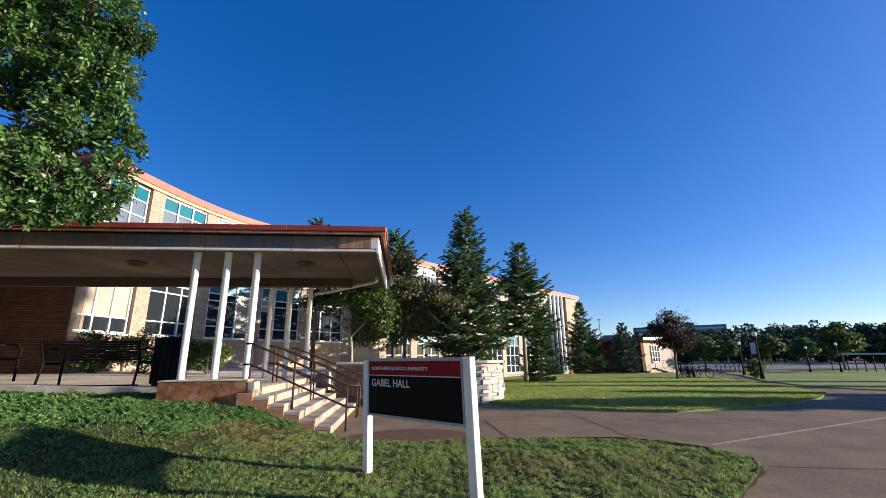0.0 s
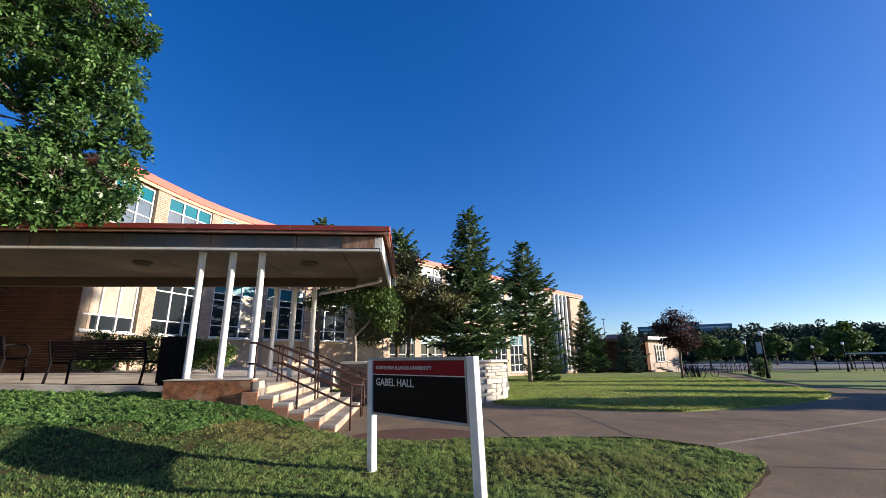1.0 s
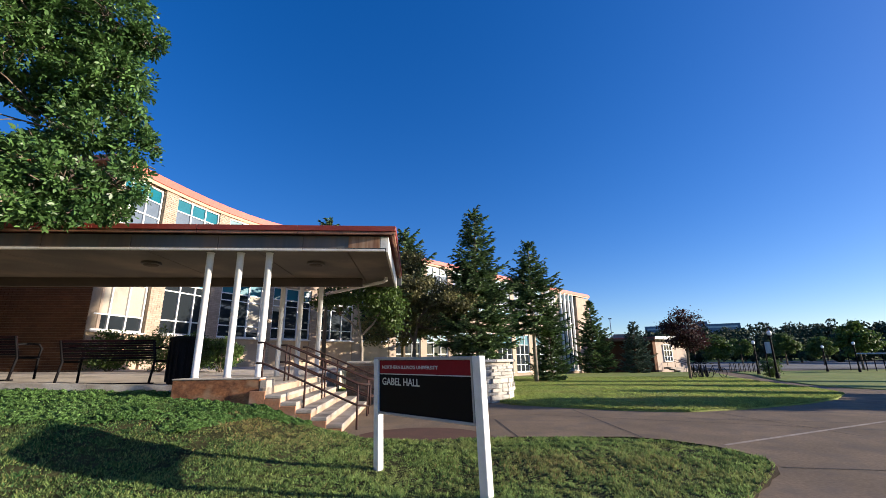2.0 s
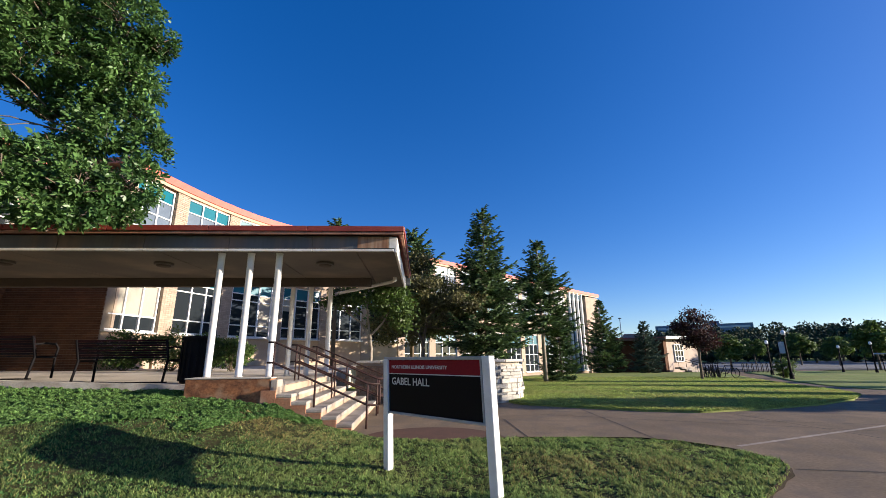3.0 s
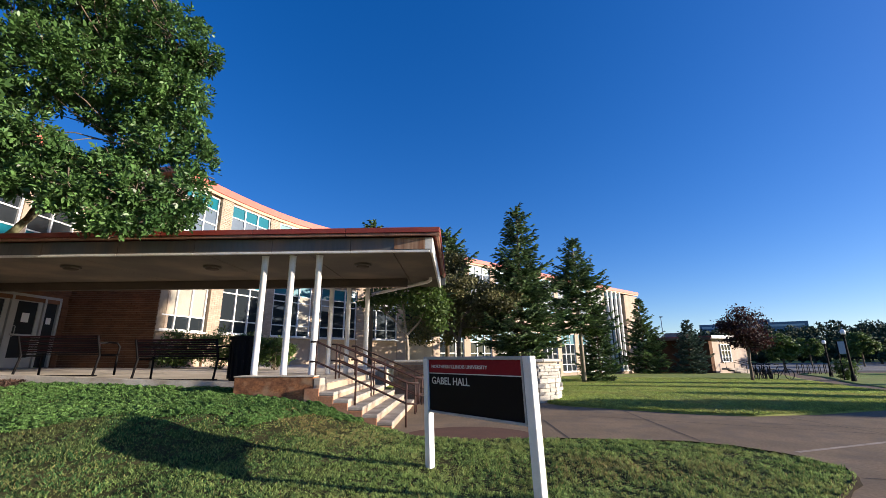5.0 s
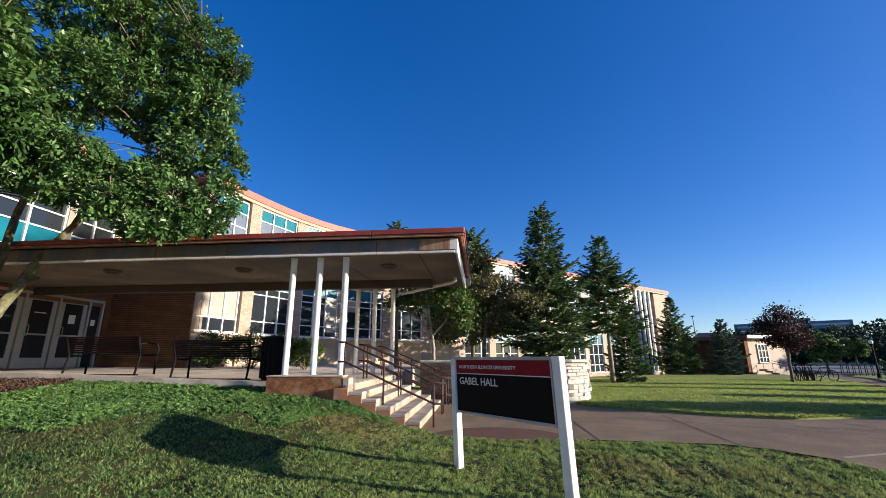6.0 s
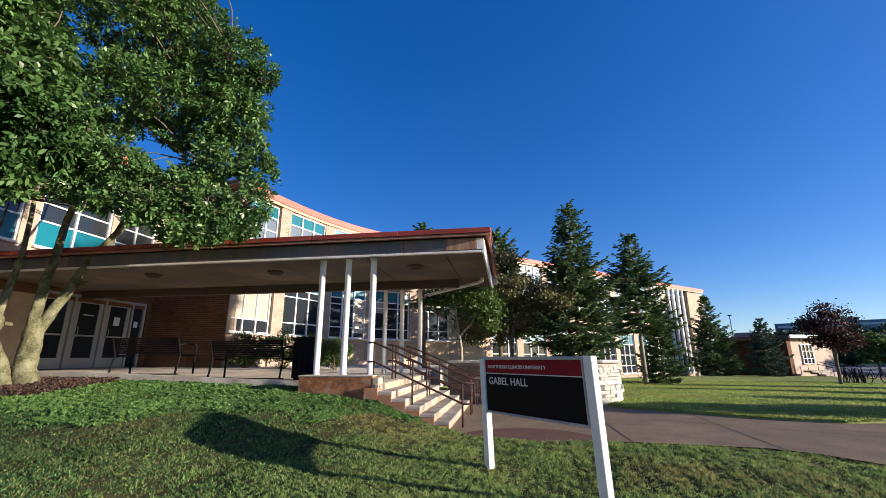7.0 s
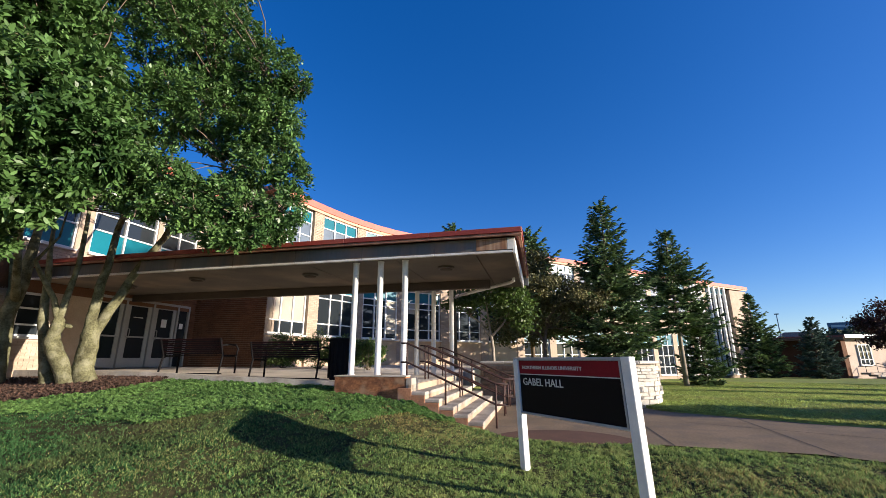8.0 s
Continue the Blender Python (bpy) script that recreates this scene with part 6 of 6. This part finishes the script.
# ---- grass blades on the lawns ----
def blades(name, xs, ys, zs, hgt, width, rng, label, mat=None):
    n = len(xs)
    base_ = np.stack([xs, ys, zs], 1)
    a = rng.uniform(0, 2 * math.pi, n)
    w = width * rng.uniform(0.7, 1.3, n)
    cl_ = np.sin(xs * 31 + 3 * np.sin(ys * 17)) * np.sin(ys * 37 + 3 * np.sin(xs * 13)) + 0.6 * np.sin(xs * 11 + 2 * np.sin(ys * 7)) * np.sin(ys * 9 + 2 * np.sin(xs * 6))
    h = hgt * rng.uniform(0.5, 1.3, n) * np.clip(0.85 + 0.75 * cl_, 0.25, 1.9)
    sx = np.stack([np.cos(a) * w, np.sin(a) * w, np.zeros(n)], 1)
    lean = rng.normal(size=(n, 2)) * 0.55
    top = base_ + np.stack([lean[:, 0] * h, lean[:, 1] * h, h], 1)
    v = np.empty((n, 3, 3))
    v[:, 0], v[:, 1], v[:, 2] = base_ - sx, base_ + sx, top
    ob = raw(name, v.reshape(-1, 3), np.arange(n * 3).reshape(n, 3), mat or M_GRASS)
    return tagged(ob, label, "grass", kind="stuff")


rng = np.random.default_rng(100)
N = 470000
# denser towards the camera: distance drawn from the near end
x = rng.uniform(-13.5, 3.5, N * 2)
lo, hi = np.interp(x, *LAWN_LO), np.interp(x, *LAWN_HI)
lo = np.maximum(lo, 0.4)
y = lo + (hi - lo) * rng.uniform(0, 1, N * 2) 
keep = (hi > lo) & (rng.uniform(0, 1, N * 2) < np.clip(6.0 / np.hypot(x, y), 0.25, 1.0) * np.clip((hi - lo) / 5.5, 0, 1))
keep &= ~((x < -9.3) & (y > np.interp(x, *BED)))
# a strip of thin, bare turf on the bank
keep &= rng.uniform(0, 1, N * 2) > 0.8 * np.exp(-((x + 6.8 + 0.6 * (y - 4.1)) / 1.6) ** 2 - ((y - 4.1) / 0.45) ** 2)
# and thin turf below the mulch bed
keep &= rng.uniform(0, 1, N * 2) > 0.85 * np.exp(-((x + 7.6) / 1.5) ** 2 - ((y - 3.75 - 0.12 * (x + 7.6)) / 0.5) ** 2) * (0.6 + 0.4 * np.sin(7 * x + 2 * np.sin(9 * y)))
x, y = x[keep], y[keep]
z = np.array([lawn_z(a, b) for a, b in zip(x, y)]) - 0.005
# worn, sun-bleached turf below the plinth
tan_ = rng.uniform(0, 1, len(x)) < 0.75 * np.exp(-((x + 3.2) / 1.0) ** 2 - ((y - 6.5) / 0.55) ** 2) + 0.45 * np.exp(-((x - 1.2) / 1.2) ** 2 - ((y - 5.3) / 0.6) ** 2) + 0.03
blades("front_grass", x[tan_], y[tan_], z[tan_], 0.025, 0.0078, rng, "bleached tan tufts in the mown lawn", M_GRASSTAN)
x, y, z = x[~tan_], y[~tan_], z[~tan_]
# dark blades prevail westward, so the bank's soft shade lies in their colour
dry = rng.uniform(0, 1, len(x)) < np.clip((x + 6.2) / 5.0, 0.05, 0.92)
blades("front_grass", x[~dry], y[~dry], z[~dry], 0.027, 0.0075, rng, "short mown grass on the bank, dark green with soft shade put in")
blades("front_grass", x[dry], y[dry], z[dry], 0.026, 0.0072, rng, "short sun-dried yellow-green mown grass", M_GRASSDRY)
# broad-leaved clover over the upper bank
n = 215000
x = rng.uniform(-12.5, -2.6, n)
edge = np.interp(x, (-12.5, -9, -7, -5, -3.6, -2.6), (4.0, 4.6, 4.9, 5.5, 6.7, 7.2)) + 0.35 * np.sin(2.1 * x) + 0.2 * np.sin(5.3 * x)
y = edge + (np.interp(x, *LAWN_HI) - edge) * rng.uniform(-0.12, 1, n)
clump = np.sin(x * 19 + 2 * np.sin(y * 13)) * np.sin(y * 23 + 2 * np.sin(x * 9)) + 0.4 * np.sin(x * 6 + y * 3)
keep = (y < np.interp(x, *LAWN_HI)) & (rng.uniform(-0.6, 1, n) < clump + 0.35) & ~((x < -9.3) & (y > np.interp(x, *BED)))
x, y, clump = x[keep], y[keep], clump[keep]
z = np.array([lawn_z(a, b) for a, b in zip(x, y)]) + 0.010 + 0.03 * np.clip(clump, 0, 1) + rng.uniform(0, 0.016, len(x))
tagged(tufts("clover", np.stack([x, y, z], 1), 0.033, M_CLOVER, None, rng), "bright green clover over the bank", "clover", kind="stuff")
# the same grass on the lawn across the walk, coarser with distance, its colour brightened for the sun
N2 = 290000
x = rng.uniform(0.9, 17.0, N2)
lo, hi = np.interp(x, *ISL_LO), np.minimum(np.interp(x, *ISL_HI), 32)
y = lo + (hi - lo) * rng.uniform(0, 1, N2) ** 1.7
keep = rng.uniform(0, 1, N2) < (hi - lo) / 22
x, y = x[keep], y[keep]
z = np.array([isl_z(a, b) for a, b in zip(x, y)]) - 0.005
blades("island_grass", x, y, z, 0.030, 0.013, rng, "short mown grass, coloured bright for the low sun", M_GRASS2)
